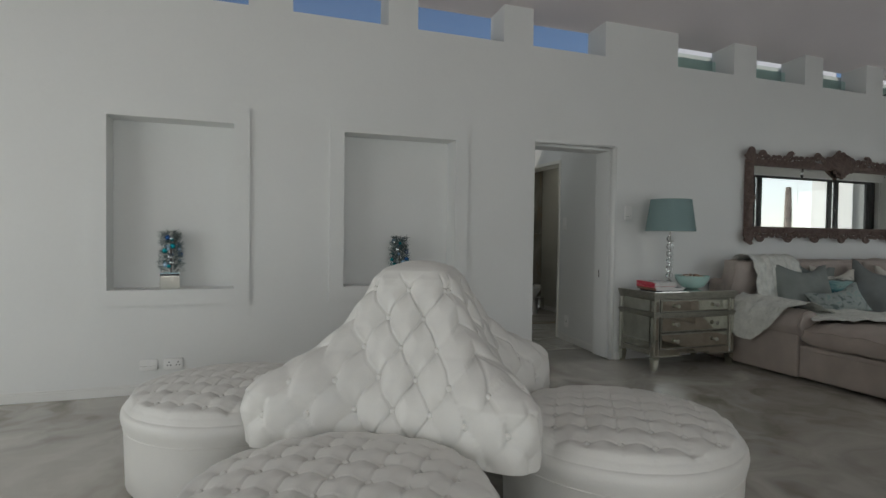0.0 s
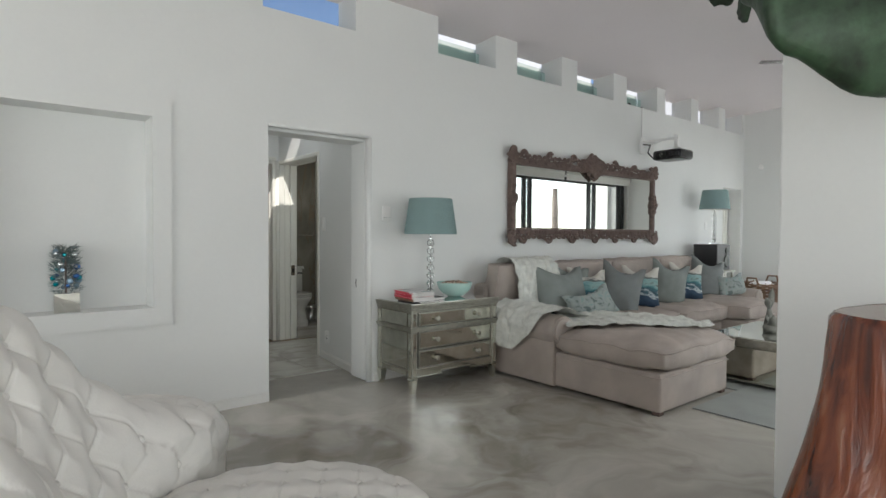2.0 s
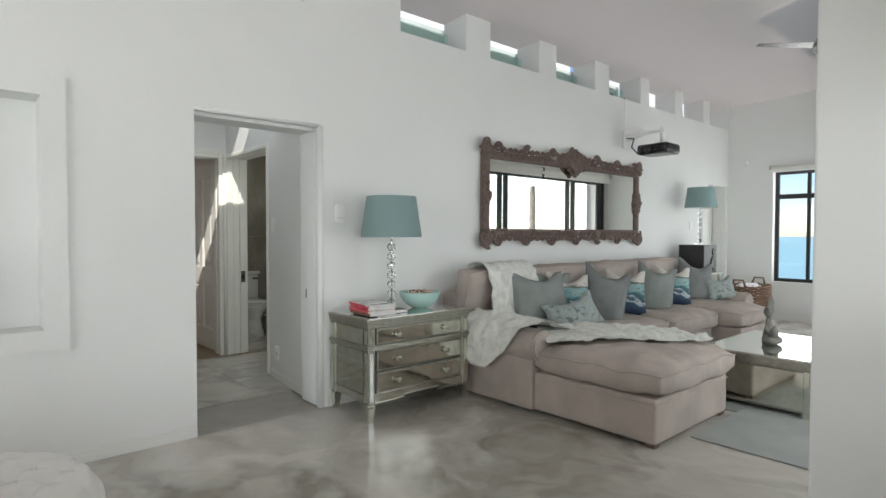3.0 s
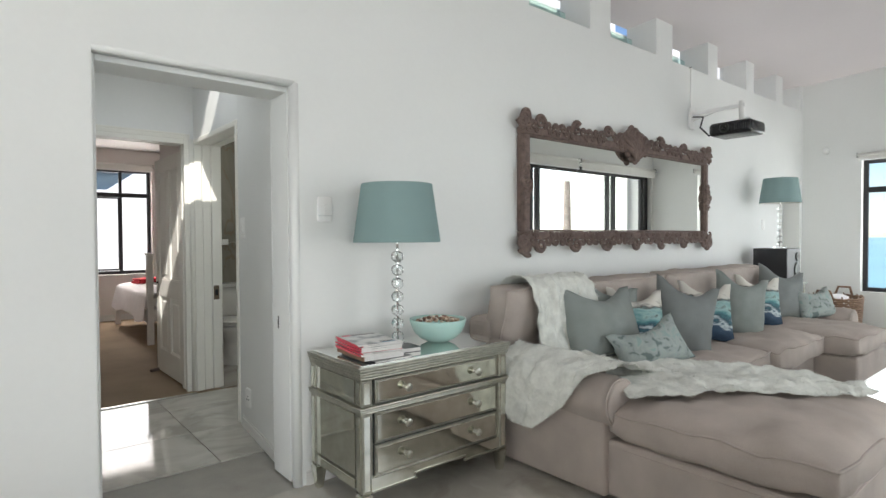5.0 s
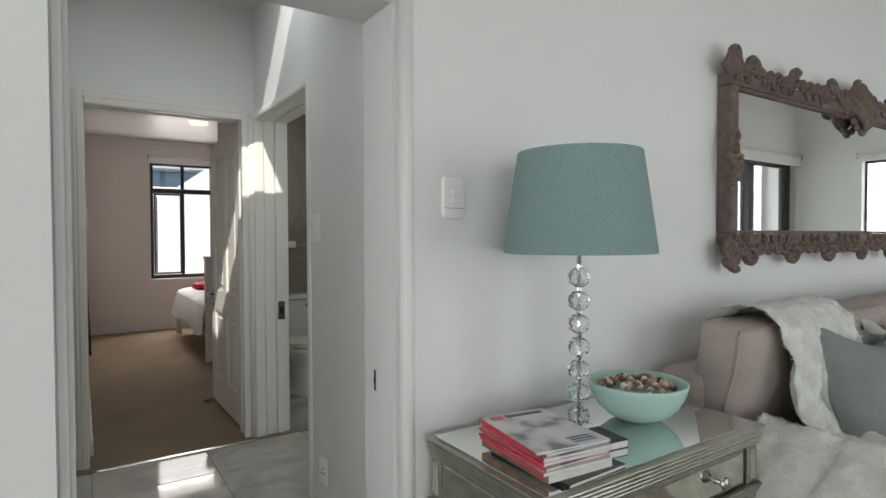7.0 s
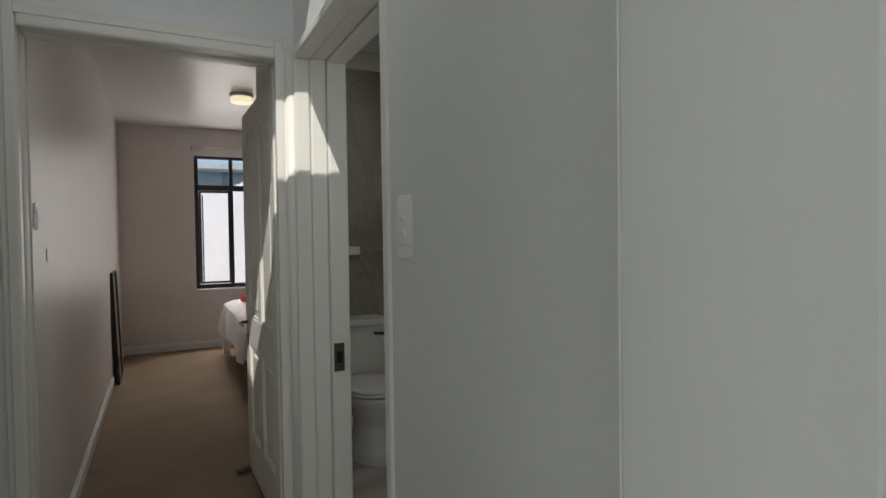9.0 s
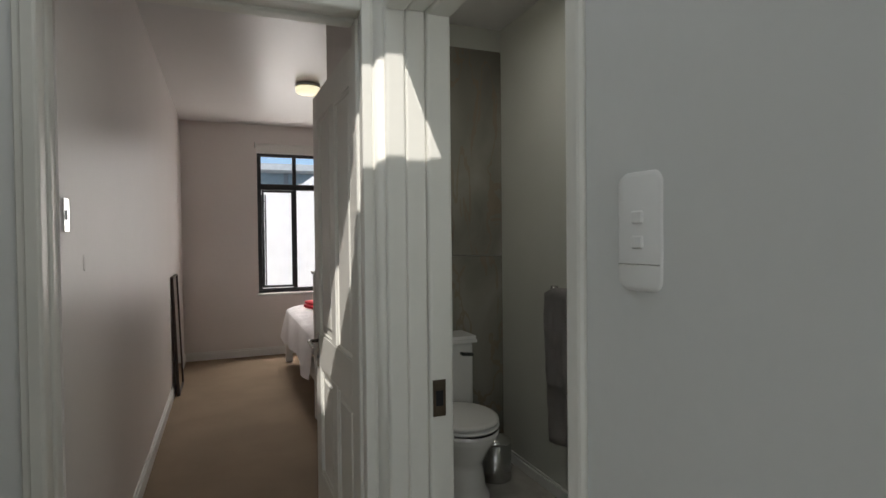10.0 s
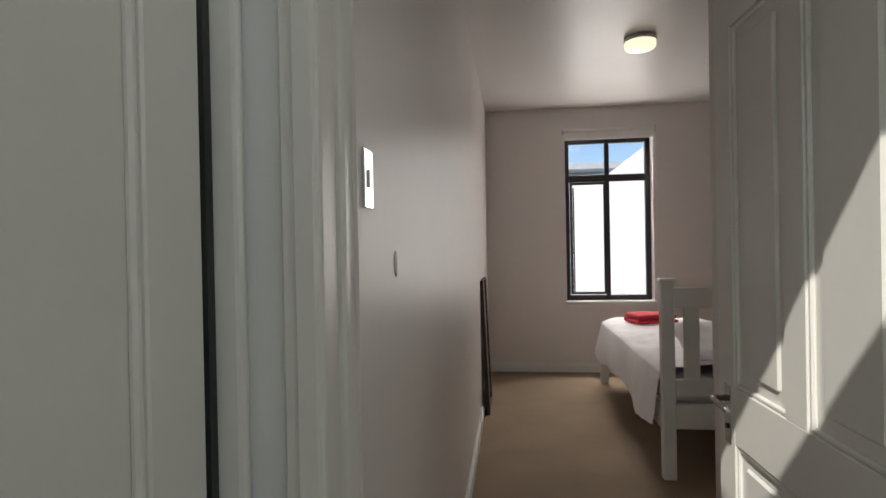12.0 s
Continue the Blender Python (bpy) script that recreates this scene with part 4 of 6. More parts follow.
def bauble_tree(x, y, z, h, sparse, label):
    """Small tinsel tree in a mirrored cube pot."""
    e = thing("tinsel_tree", label, "ornament", (x, y, z))
    part("pot", box(-0.068, 0.068, -0.068, 0.068, 0, 0.125, 0.003, 1), MIRROR, e, "mirrored glass cube pot")
    rnd = random.Random(int(x * 100) + 7)
    bm = bmesh.new()
    for i in range(1100):
        t = rnd.random() ** 0.8
        a = rnd.uniform(0, 6.28)
        zz = 0.12 + h * t
        r = 0.080 * (1 - 0.30 * t ** 2) * rnd.uniform(0.2, 1.0)
        p = Vector((r * math.cos(a), r * math.sin(a), zz))
        q = p + Vector((math.cos(a) * 0.7, math.sin(a) * 0.7, rnd.uniform(-0.2, 0.9))).normalized() * rnd.uniform(0.02, 0.05)
        s = (q - p).cross(Vector((rnd.random(), rnd.random(), rnd.random()))).normalized() * 0.003
        bm.faces.new([bm.verts.new(v) for v in (p - s, p + s, q)])
    tagged(part("needles", bm, mat("silver_tinsel" + str(int(x * 10)), (0.16, 0.20, 0.20), 0.4, 0.3, vary=0.7, scale=60, bump=0), e, "frosted silver-green needles"), kind="stuff")
    part("stem", tube([(0, 0, 0.10), (0, 0, 0.12 + h * 0.9)], 0.006, 6), FRAMEWOOD, e)
    cols = [plain("blue_bauble", (0.05, 0.16, 0.45), 0.15, 0.6), plain("silver_bauble", (0.75, 0.78, 0.80), 0.12, 0.9), plain("pale_bauble", (0.40, 0.58, 0.75), 0.2, 0.5), plain("teal_bauble", (0.0, 0.35, 0.42), 0.15, 0.6)]
    for i in range(26):
        t = rnd.random()
        a = rnd.uniform(0, 6.28)
        r = 0.075 * (1 - 0.35 * t)
        part("bauble", add_ball(bmesh.new(), (r * math.cos(a), r * math.sin(a), 0.14 + (h - 0.05) * t), rnd.uniform(0.011, 0.021), 2), rnd.choice(cols), e, "", True)


bauble_tree(0.075, WY + 0.09, NZ0, 0.31, 0, "small frosted tree with blue baubles in a mirrored cube pot")
bauble_tree(1.86, WY + 0.09, NZ0, 0.29, 0, "small frosted tree with blue and silver baubles in a mirrored pot")


def nightstand():
    W, D, H = 0.93, 0.50, 0.715
    e = thing("mirrored_nightstand", "mirrored three-drawer nightstand with silver-leaf trim", "nightstand", (4.055, 4.70, 0))
    top = part("top", box(-0.02, W + 0.02, -0.02, D, 0.702, 0.712, 0.003, 2), SILVER, e, "ribbed silver-leaf moulding")
    for k, out in enumerate((0.018, 0.014, 0.010, 0.005)):
        z1 = 0.7005 - k * 0.0135
        part("moulding", box(-out, W + out, -out, D, z1 - 0.0115, z1, 0.0045, 2), SILVER, top)
    part("top_glass", box(0.0, W, 0.0, D - 0.02, 0.7125, 0.718, 0.001, 1), MIRROR, top, "mirrored glass top")
    part("carcass", box(0.012, W - 0.012, 0.016, D - 0.01, 0.16, 0.648), SILVER, e)
    part("waist_moulding", boxes((-0.005, W + 0.005, -0.005, D, 0.494, 0.503, 0.004), (-0.011, W + 0.011, -0.011, D, 0.5045, 0.514, 0.004), (-0.016, W + 0.016, -0.016, D, 0.5155, 0.527, 0.004)), SILVER, e)
    for x in (0.0, W - 0.055):
        for y in (0.0, D - 0.055):
            for z0, z1 in ((0.13, 0.494), (0.527, 0.648)):
                p = part("corner_post", box(x, x + 0.055, y, y + 0.055, z0, z1, 0.004, 1), SILVER, e)
                part("mirror_strip", box(x + 0.012, x + 0.043, y - 0.003, y + 0.002, z0 + 0.012, z1 - 0.012, 0.001, 1), AGEDMIRROR, p)
                sx = -0.003 if x == 0 else 0.053
                part("mirror_strip", box(x + sx, x + sx + 0.005, y + 0.012, y + 0.043, z0 + 0.012, z1 - 0.012, 0.001, 1), AGEDMIRROR, p)
            leg = bmesh.new()
            add_lathe(leg, [(0.020, 0.0), (0.024, 0.01), (0.040, 0.10), (0.044, 0.112), (0.034, 0.118), (0.042, 0.13)], 4, Matrix.Translation((x + 0.0275, y + 0.0275, 0)) @ pose(0, 0, 0, 0, 0, 45))
            part("leg", leg, AGEDMIRROR, e, "tapered mirrored leg")
    for z0, z1 in ((0.200, 0.338), (0.352, 0.490), (0.533, 0.643)):
        d = part("drawer", box(0.075, W - 0.075, 0.004, 0.020, z0, z1, 0.002, 1), SILVER, e)
        # Solid dark strips imitate the shade in the gap round each drawer.
        part("shadow_gap", boxes((0.068, 0.0745, 0.0135, 0.0155, z0 - 0.005, z1 + 0.005), (W - 0.0745, W - 0.068, 0.0135, 0.0155, z0 - 0.005, z1 + 0.005), (0.0745, W - 0.0745, 0.0135, 0.0155, z1 + 0.0005, z1 + 0.005), (0.0745, W - 0.0745, 0.0135, 0.0155, z0 - 0.005, z0 - 0.0005)), DARKBRONZE, d, "dark strip drawn as the shade in the gap round the drawer front")
        part("mirror_panel", box(0.085, W - 0.085, -0.001, 0.004, z0 + 0.010, z1 - 0.010, 0.002, 1), AGEDMIRROR, d, "antiqued mirror panel")
        for x in (0.24, W - 0.24):
            k = bmesh.new()
            add_lathe(k, [(0.013, 0), (0.008, 0.004), (0.007, 0.016), (0.015, 0.022), (0.021, 0.030), (0.019, 0.037), (0.009, 0.041)], 12, Matrix.Translation((x, -0.001, (z0 + z1) / 2)) @ pose(0, 0, 0, 90))
            part("knob", k, SILVER, d, "faceted crystal and steel knob")
    part("apron", boxes((0.055, 0.30, 0.004, 0.018, 0.135, 0.192), (W - 0.30, W - 0.055, 0.004, 0.018, 0.135, 0.192), (0.30, W - 0.30, 0.004, 0.018, 0.158, 0.192)), AGEDMIRROR, e, "shaped mirrored apron")
    part("apron_bead", boxes((0.055, 0.31, -0.002, 0.012, 0.127, 0.135), (W - 0.31, W - 0.055, -0.002, 0.012, 0.127, 0.135), (0.30, W - 0.30, -0.002, 0.012, 0.150, 0.158)), SILVER, e)
    for x0, sx in ((0.004, -1), (W - 0.004, 1)):
        for z0, z1 in ((0.20, 0.49), (0.533, 0.643), (0.14, 0.185)):
            part("side_panel", box(x0 - 0.004, x0 + 0.004, 0.065, D - 0.065, z0, z1, 0.002, 1), AGEDMIRROR, e, "antiqued mirror side")


nightstand()


def weave(name, c):
    """Coarse basket weave cloth."""
    m = mat(name, c, 0.9, vary=0.1, scale=5, bump=0)
    n, l, b = nodes_of(m)
    tc = n.new("ShaderNodeTexCoord")
    ck = n.new("ShaderNodeTexChecker")
    ck.inputs["Scale"].default_value = 1.0
    uv = n.new("ShaderNodeMapping")
    uv.inputs["Scale"].default_value = (300, 72, 1)
    l.new(tc.outputs["UV"], uv.inputs[0])
    l.new(uv.outputs[0], ck.inputs[0])
    ck.inputs[1].default_value = (*[v * 1.32 for v in c], 1)
    ck.inputs[2].default_value = (*[v * 0.70 for v in c], 1)
    l.new(ck.outputs[0], b.inputs["Base Color"])
    bump_from(m, ck.outputs[1], 0.35, 0.002)
    return m


SHADE = weave("teal_linen_weave", (0.225, 0.325, 0.322))
SHADEIN = mat("shade_lining", (0.75, 0.75, 0.70), 0.8, vary=0.02)


def table_lamp(at):
    e = thing("table_lamp", "table lamp with stacked crystal balls and teal linen shade", "lamp", at, group="lamps behind the sofa")
    part("foot", boxes((-0.055, 0.055, -0.055, 0.055, 0, 0.018)), CRYSTAL, e, "square crystal foot")
    part("rod", tube([(0, 0, 0.018), (0, 0, 0.58)], 0.004, 8), CHROME, e, "", True)
    for k in range(7):
        z = 0.055 + 0.070 * k
        c = part("crystal_ball", add_ball(bmesh.new(), (0, 0, z), 0.034, 2, 1, 1, 0.94), CRYSTAL, e, "clear cut crystal ball")
        part("collar", tube([(0, 0, z + 0.031), (0, 0, z + 0.039)], 0.009, 10), CHROME, e)
    part("neck", tube([(0, 0, 0.515), (0, 0, 0.58)], 0.008, 10), CHROME, e, "chrome neck", True)
    n = 72
    bm = bmesh.new()
    uvl = bm.loops.layers.uv.new("UVMap")
    prof = [(0.226, 0.550), (0.2275, 0.556), (0.186, 0.846), (0.1845, 0.852)]
    rows = [[bm.verts.new((r * math.cos(2 * math.pi * i / n), r * math.sin(2 * math.pi * i / n), z)) for i in range(n)] for r, z in prof]
    for j in range(3):
        for i in range(n):
            f = bm.faces.new((rows[j][i], rows[j][(i + 1) % n], rows[j + 1][(i + 1) % n], rows[j + 1][i]))
            for lp, (uu, vv) in zip(f.loops, ((i, j), (i + 1, j), (i + 1, j + 1), (i, j + 1))):
                lp[uvl].uv = (uu / n, (prof[vv][1] - 0.55) / 0.302)
    sh = part("shade", bm, SHADE, e, "tapered teal woven linen shade", True)
    part("lining", grid(48, 2, lambda u, v: Vector(((0.2235 - 0.043 * v) * math.cos(2 * math.pi * u), (0.2235 - 0.043 * v) * math.sin(2 * math.pi * u), 0.551 + 0.300 * v)), True), SHADEIN, sh, "", True)
    part("spider", tube([(-0.18, 0, 0.83), (0, 0, 0.60), (0.18, 0, 0.83)], 0.003, 6), STEEL, sh)
    return e


table_lamp((4.43, 4.95, 0.719))
far_lamp = table_lamp((9.52, 4.90, 1.152))
far_lamp.scale = (0.9, 0.9, 0.9)


def glass_bowl():
    m = plain("seafoam_glass", (0.55, 0.80, 0.75), 0.25)
    b = m.node_tree.nodes["Principled BSDF"]
    b.inputs["Subsurface Weight"].default_value = 0.3
    b.inputs["Subsurface Radius"].default_value = (0.02, 0.03, 0.03)
    b.inputs["Transmission Weight"].default_value = 0.15
    e = thing("glass_bowl", "seafoam green glass bowl filled with small shells", "bowl", (4.69, 4.935, 0.719))
    out = [(0.05, 0.0), (0.062, 0.004), (0.095, 0.02), (0.128, 0.05), (0.147, 0.085), (0.156, 0.115), (0.157, 0.126), (0.152, 0.127), (0.149, 0.112), (0.138, 0.083), (0.118, 0.052), (0.085, 0.026), (0.03, 0.014)]
    part("bowl", lathe(out, 48), m, e, "", True)
    rnd = random.Random(3)
    cs = [mat("shell_" + k, c, 0.5, vary=0.3, scale=60) for k, c in (("cream", (0.62, 0.50, 0.40)), ("tan", (0.40, 0.26, 0.18)), ("white", (0.72, 0.68, 0.62)), ("brown", (0.18, 0.10, 0.07)))]
    for k in range(90):
        r, a = 0.125 * math.sqrt(rnd.random()), rnd.uniform(0, 6.28)
        part("shell", shift(lathe([(0.002, -0.012), (0.009, -0.006), (0.011, 0.0), (0.006, 0.009), (0.001, 0.014)], 7), pose(r * math.cos(a), r * math.sin(a), 0.100 + 0.028 * (1 - (r / 0.125) ** 2) + rnd.uniform(0, 0.008), rnd.uniform(0, 180), rnd.uniform(0, 180), 0)), rnd.choice(cs), e, "", True)


glass_bowl()


def cover_art(name, base):
    """Pale magazine cover with a blurred grey picture."""
    m = plain(name, base, 0.28)
    n, l, b = nodes_of(m)
    tc, nz = n.new("ShaderNodeTexCoord"), n.new("ShaderNodeTexNoise")
    nz.inputs["Scale"].default_value, nz.inputs["Detail"].default_value = 9, 2
    l.new(tc.outputs["Object"], nz.inputs["Vector"])
    ramp_color(m, nz.outputs[0], [(0.38, (0.20, 0.22, 0.23)), (0.48, (0.62, 0.63, 0.62)), (0.62, base)])
    return m


def magazine(at, rz, w, d, t, cover, spine, label, spiral=False):
    e = thing("magazine", label, "magazine", at, rz, "magazines on the nightstand")
    part("page_block", box(-w / 2 + 0.003, w / 2 - 0.002, -d / 2 + 0.002, d / 2 - 0.002, 0.001, t - 0.001), PAPER, e)
    part("cover", boxes((-w / 2, w / 2, -d / 2, d / 2, t - 0.001, t), (-w / 2, w / 2, -d / 2, d / 2, 0, 0.001)), cover, e)
    part("spine", box(-w / 2 - 0.001, -w / 2 + 0.002, -d / 2, d / 2, 0, t), spine, e)
    if spiral:
        for k in range(22):
            y = -d / 2 + 0.012 + k * (d - 0.024) / 21
            part("ring", tube([(-w / 2 + 0.006, y, t + 0.001), (-w / 2 - 0.004, y, t * 0.5), (-w / 2 + 0.006, y, -0.0)], 0.0012, 5), BLACK, e)
    return e


def magazines():
    z = 0.7185
    ART = cover_art("magazine_cover", (0.78, 0.77, 0.74))
    stack = [(0.010, MAGBLACK, MAGBLACK, 14, "glossy black magazine at the bottom of a stack"), (0.022, PAPER, MAGBROWN, 8, "thick brown-spined book in a stack of magazines"), (0.008, PAPER, MAGRED, 6, "pale magazine with a red spine"), (0.006, ART, MAGRED, 9, "pale magazine with a red spine"), (0.010, MAGRED, MAGRED, 4, "red spiral-bound magazine in a stack"), (0.007, PAPER, MAGRED, 7, "pale magazine with a red spine"), (0.009, ART, MAGRED, 5, "pale magazine with a red spine"), (0.006, PAPER, MAGRED, 8, "thin pale magazine with a red spine"), (0.007, ART, MAGRED, 3, "top magazine with a pale pictured cover")]
    for k, (t, cv, sp, a, lb) in enumerate(stack):
        m = magazine((4.20 + 0.008 * math.sin(k * 2.1) + (0.03 if k == 0 else 0), 4.865 + 0.008 * math.cos(k * 1.7) - (0.03 if k == 0 else 0), z), a - 12, 0.215, 0.285, t, cv, sp, lb, k == 4)
        z += t
        if k == len(stack) - 1:
            part("title_bar", box(-0.085, -0.045, 0.10, 0.13, t, t + 0.0006), MAGRED, m)
            part("title_bar", box(-0.035, 0.085, 0.108, 0.128, t, t + 0.0006), MAGBLACK, m)
            for q in range(3):
                part("text_bar", box(0.02, 0.09, -0.125 + q * 0.014, -0.118 + q * 0.014, t, t + 0.0006), plain("blue_ink", (0.05, 0.25, 0.4)) if q == 0 else MAGBLACK, m)
    bk = thing("small_book", "small pale book beside the lamp", "book", (4.42, 4.86, 0.7185), -8)
    part("page_block", box(-0.05, 0.05, -0.06, 0.06, 0.001, 0.021), PAPER, bk)
    part("cover", boxes((-0.052, 0.052, -0.062, 0.062, 0.0205, 0.022), (-0.052, 0.052, -0.062, 0.062, 0, 0.0015)), MAGBLACK, bk)


magazines()


def piping(bm, n):
    """Corded seam round the upper rim of a cushion_mesh."""
    bm.verts.ensure_lookup_table()
    rim = [i * n for i in range(n)] + [(n - 1) * n + j for j in range(1, n)] + [i * n + n - 1 for i in range(n - 2, -1, -1)] + [j for j in range(n - 2, -1, -1)]
    return tube([bm.verts[i].co.copy() for i in rim], 0.0065, 6)


def sofa():
    e = thing("corner_sofa", "large beige suede sofa with a chaise at each end", "sofa")
    X0, X1 = 5.08, 9.15
    part("base", box(X0 + 0.26, X1 - 0.25, 4.16, 5.12, 0.03, 0.30, 0.02, 2), SUEDE, e)
    part("chaise_base", box(5.10, 6.13, 3.20, 4.20, 0.022, 0.30, 0.022, 3), SUEDE, e)
    part("chaise_base", box(8.15, 9.15, 3.85, 4.20, 0.022, 0.30, 0.022, 3), SUEDE, e)
    part("back_frame", box(X0 + 0.03, X1 - 0.03, 4.96, 5.17, 0.05, 0.80, 0.05, 3), SUEDE, e)
    for x0, x1 in ((X0 - 0.035, X0 + 0.20), (X1 - 0.26, X1)):
        a = part("arm", box(x0 + (0.02 if x0 < 6 else 0), x1, 4.12, 5.17, 0.022, 0.44, 0.015, 2), SUEDE, e)
        def roll(u, v, x0=x0, x1=x1):
            th = 2 * math.pi * u
            r = 0.127 * (1 + 0.04 * fbm((math.cos(th), math.sin(th), v * 4 + x0), 2))
            k = 1.0 if 0.03 < v < 0.97 else 0.90
            return Vector(((x0 + x1) / 2 + r * k * 1.04 * math.cos(th), 4.10 + 0.94 * v, 0.475 + r * k * math.sin(th)))
        bm = grid(40, 34, roll, True)
        bm.verts.ensure_lookup_table()
        bm.faces.new([bm.verts[i * 34] for i in range(40)])
        part("roll", bm, SUEDE, a, "rolled arm top", True)
        part("piping", tube([Vector(((x0 + x1) / 2 + 0.121 * math.cos(t), 4.098, 0.475 + 0.116 * math.sin(t))) for t in [2 * math.pi * i / 30 for i in range(31)]], 0.006, 6), SUEDE, a, "", True)
        part("arm_disc", shift(lathe([(0.112, 0), (0.109, 0.012), (0.095, 0.016), (0.02, 0.018)], 30), pose((x0 + x1) / 2, 4.10, 0.475, 90, 0, 0)), SUEDE, a, "round arm front", True)
    # seat cushions
    seats = [(5.33, 6.18, 3.165, 4.98, 0.395, 0.21, "chaise_cushion"), (6.18, 7.13, 4.10, 4.98, 0.385, 0.20, "seat_cushion"), (7.13, 8.12, 4.06, 4.98, 0.385, 0.22, "seat_cushion"), (8.10, 8.95, 3.82, 4.98, 0.395, 0.21, "chaise_cushion")]
    for k, (x0, x1, y0, y1, z, h, nm) in enumerate(seats):
        if k == 0:
            x0 = 5.09
            bm = cushion_mesh(x1 - x0 + 0.03, 4.12 - y0 + 0.03, h + 0.05, 0.58, 1.0, 44, 0.022, 3.6)
            bm = shift(bm, pose((x0 + x1) / 2, (y0 + 4.12) / 2, z))
            cord = piping(bm, 44)
            part("piping", cord, SUEDE, part(nm, bm, SUEDE, e, "wide padded chaise cushion", True), "", True)
            part("seat_cushion", shift(cushion_mesh(x1 - 5.33, 4.98 - 4.02, h, 0.25, 2.0, 30, 0.012, 5.0), pose((5.33 + x1) / 2, (4.98 + 4.02) / 2, z - 0.004)), SUEDE, e, "", True)
        else:
            bm = shift(cushion_mesh(x1 - x0, y1 - y0, h + 0.02, 0.45, k * 3.3, 32, 0.022, 4.0), pose((x0 + x1) / 2, (y0 + y1) / 2, z, 0, 0, 0))
            cord = piping(bm, 32)
            part("piping", cord, SUEDE, part(nm, bm, SUEDE, e, "", True), "", True)
    # back cushions
    for k, (x0, x1, hh) in enumerate(((5.13, 5.98, 0.52), (5.98, 6.95, 0.52), (6.95, 7.95, 0.53), (7.95, 8.90, 0.53))):
        bm = cushion_mesh(x1 - x0 - 0.01, hh, 0.24, 0.38, 5 + k * 2.1, 30, 0.016, 4.5)
        bm = shift(bm, pose((x0 + x1) / 2, 4.95, 0.735, 99, 0, 0))
        cord = piping(bm, 30)
        part("piping", cord, SUEDE, part("back_cushion", bm, SUEDE, e, "", True), "", True)
    for x, y in ((5.14, 3.24), (6.08, 3.24), (5.14, 5.1), (9.1, 5.1), (8.2, 3.9), (9.1, 3.9)):
        part("foot", box(x - 0.03, x + 0.03, y - 0.03, y + 0.03, 0, 0.03, 0.004, 1), FRAMEWOOD, e, "dark wooden foot")
    # hem seams along the bases
    for x0, x1, y in ((5.098, 6.132, 3.198),):
        part("piping", tube([(x0, y, 0.268), (x1, y, 0.268)], 0.006, 6), SUEDE, e)
    part("piping", tube([(5.098, 3.2, 0.268), (5.098, 4.04, 0.268)], 0.006, 6), SUEDE, e)
    part("piping", tube([(6.132, 3.2, 0.268), (6.132, 4.04, 0.268)], 0.006, 6), SUEDE, e)


sofa()


def scatter_cushion(w, h, t, material, m, label, group="", name="scatter_cushion"):
    """Feather cushion: pointed corners, slumped top edge."""
    def f(side):
        def g(u, v):
            x, y = 2 * u - 1, 2 * v - 1
            e = (max(0, 1 - x * x) ** 0.55) * (max(0, 1 - y * y) ** 0.55)
            px = x * w / 2 * (1 - 0.10 * (1 - y * y))
            py = y * h / 2 * (1 - 0.10 * (1 - x * x))
            if y > 0:
                py -= 0.16 * h * y * y * max(0.0, 1 - (x / 0.75) ** 2)
            q = Vector((px * 6 + m.translation.x * 3, py * 6, side * 2))
            return Vector((px, side * (t / 2 * e + 0.004) + 0.016 * noise.noise(q) + 0.006 * noise.noise(q * 2.7), py))
        return g
    n = 26
    bm = grid(n, n, f(1))
    b2 = grid(n, n, f(-1))
    me = bpy.data.meshes.new("tmp")
    b2.to_mesh(me)
    b2.free()
    bm.from_mesh(me)
    bpy.data.meshes.remove(me)
    bmesh.ops.remove_doubles(bm, verts=bm.verts, dist=0.012)
    bmesh.ops.recalc_face_normals(bm, faces=bm.faces)
    e = thing(name, label, "cushion", group=group)
    e.matrix_basis = m
    part("cover", bm, material, e, "", True)
    return e


def wave_print():
    """Printed seascape: pale sky, green wave band, dark rocks."""
    m = plain("seascape_print", (0.4, 0.5, 0.55), 0.85)
    n, l, b = nodes_of(m)
    tc, sp, nz, ad = n.new("ShaderNodeTexCoord"), n.new("ShaderNodeSeparateXYZ"), n.new("ShaderNodeTexNoise"), n.new("ShaderNodeMath")
    mp, sb = n.new("ShaderNodeMapping"), n.new("ShaderNodeMath")
    mp.inputs["Scale"].default_value = (1, 1, 2.6)
    nz.inputs["Scale"].default_value, nz.inputs["Detail"].default_value = 8, 6
    l.new(tc.outputs["Object"], mp.inputs[0])
    l.new(mp.outputs[0], nz.inputs["Vector"])
    l.new(tc.outputs["Object"], sp.inputs[0])
    sb.operation, sb.inputs[1].default_value, sb.inputs[2].default_value = "MULTIPLY_ADD", 0.55, 0.22
    l.new(nz.outputs[0], sb.inputs[0])
    ad.operation, ad.inputs[1].default_value = "MULTIPLY_ADD", 1.7
    l.new(sp.outputs[2], ad.inputs[0])
    l.new(sb.outputs[0], ad.inputs[2])
    ramp_color(m, ad.outputs[0], [(0.08, (0.015, 0.035, 0.07)), (0.26, (0.035, 0.07, 0.12)), (0.32, (0.50, 0.56, 0.58)), (0.37, (0.03, 0.07, 0.10)), (0.46, (0.07, 0.21, 0.23)), (0.58, (0.28, 0.42, 0.41)), (0.64, (0.06, 0.06, 0.06)), (0.72, (0.60, 0.58, 0.53))])
    return m


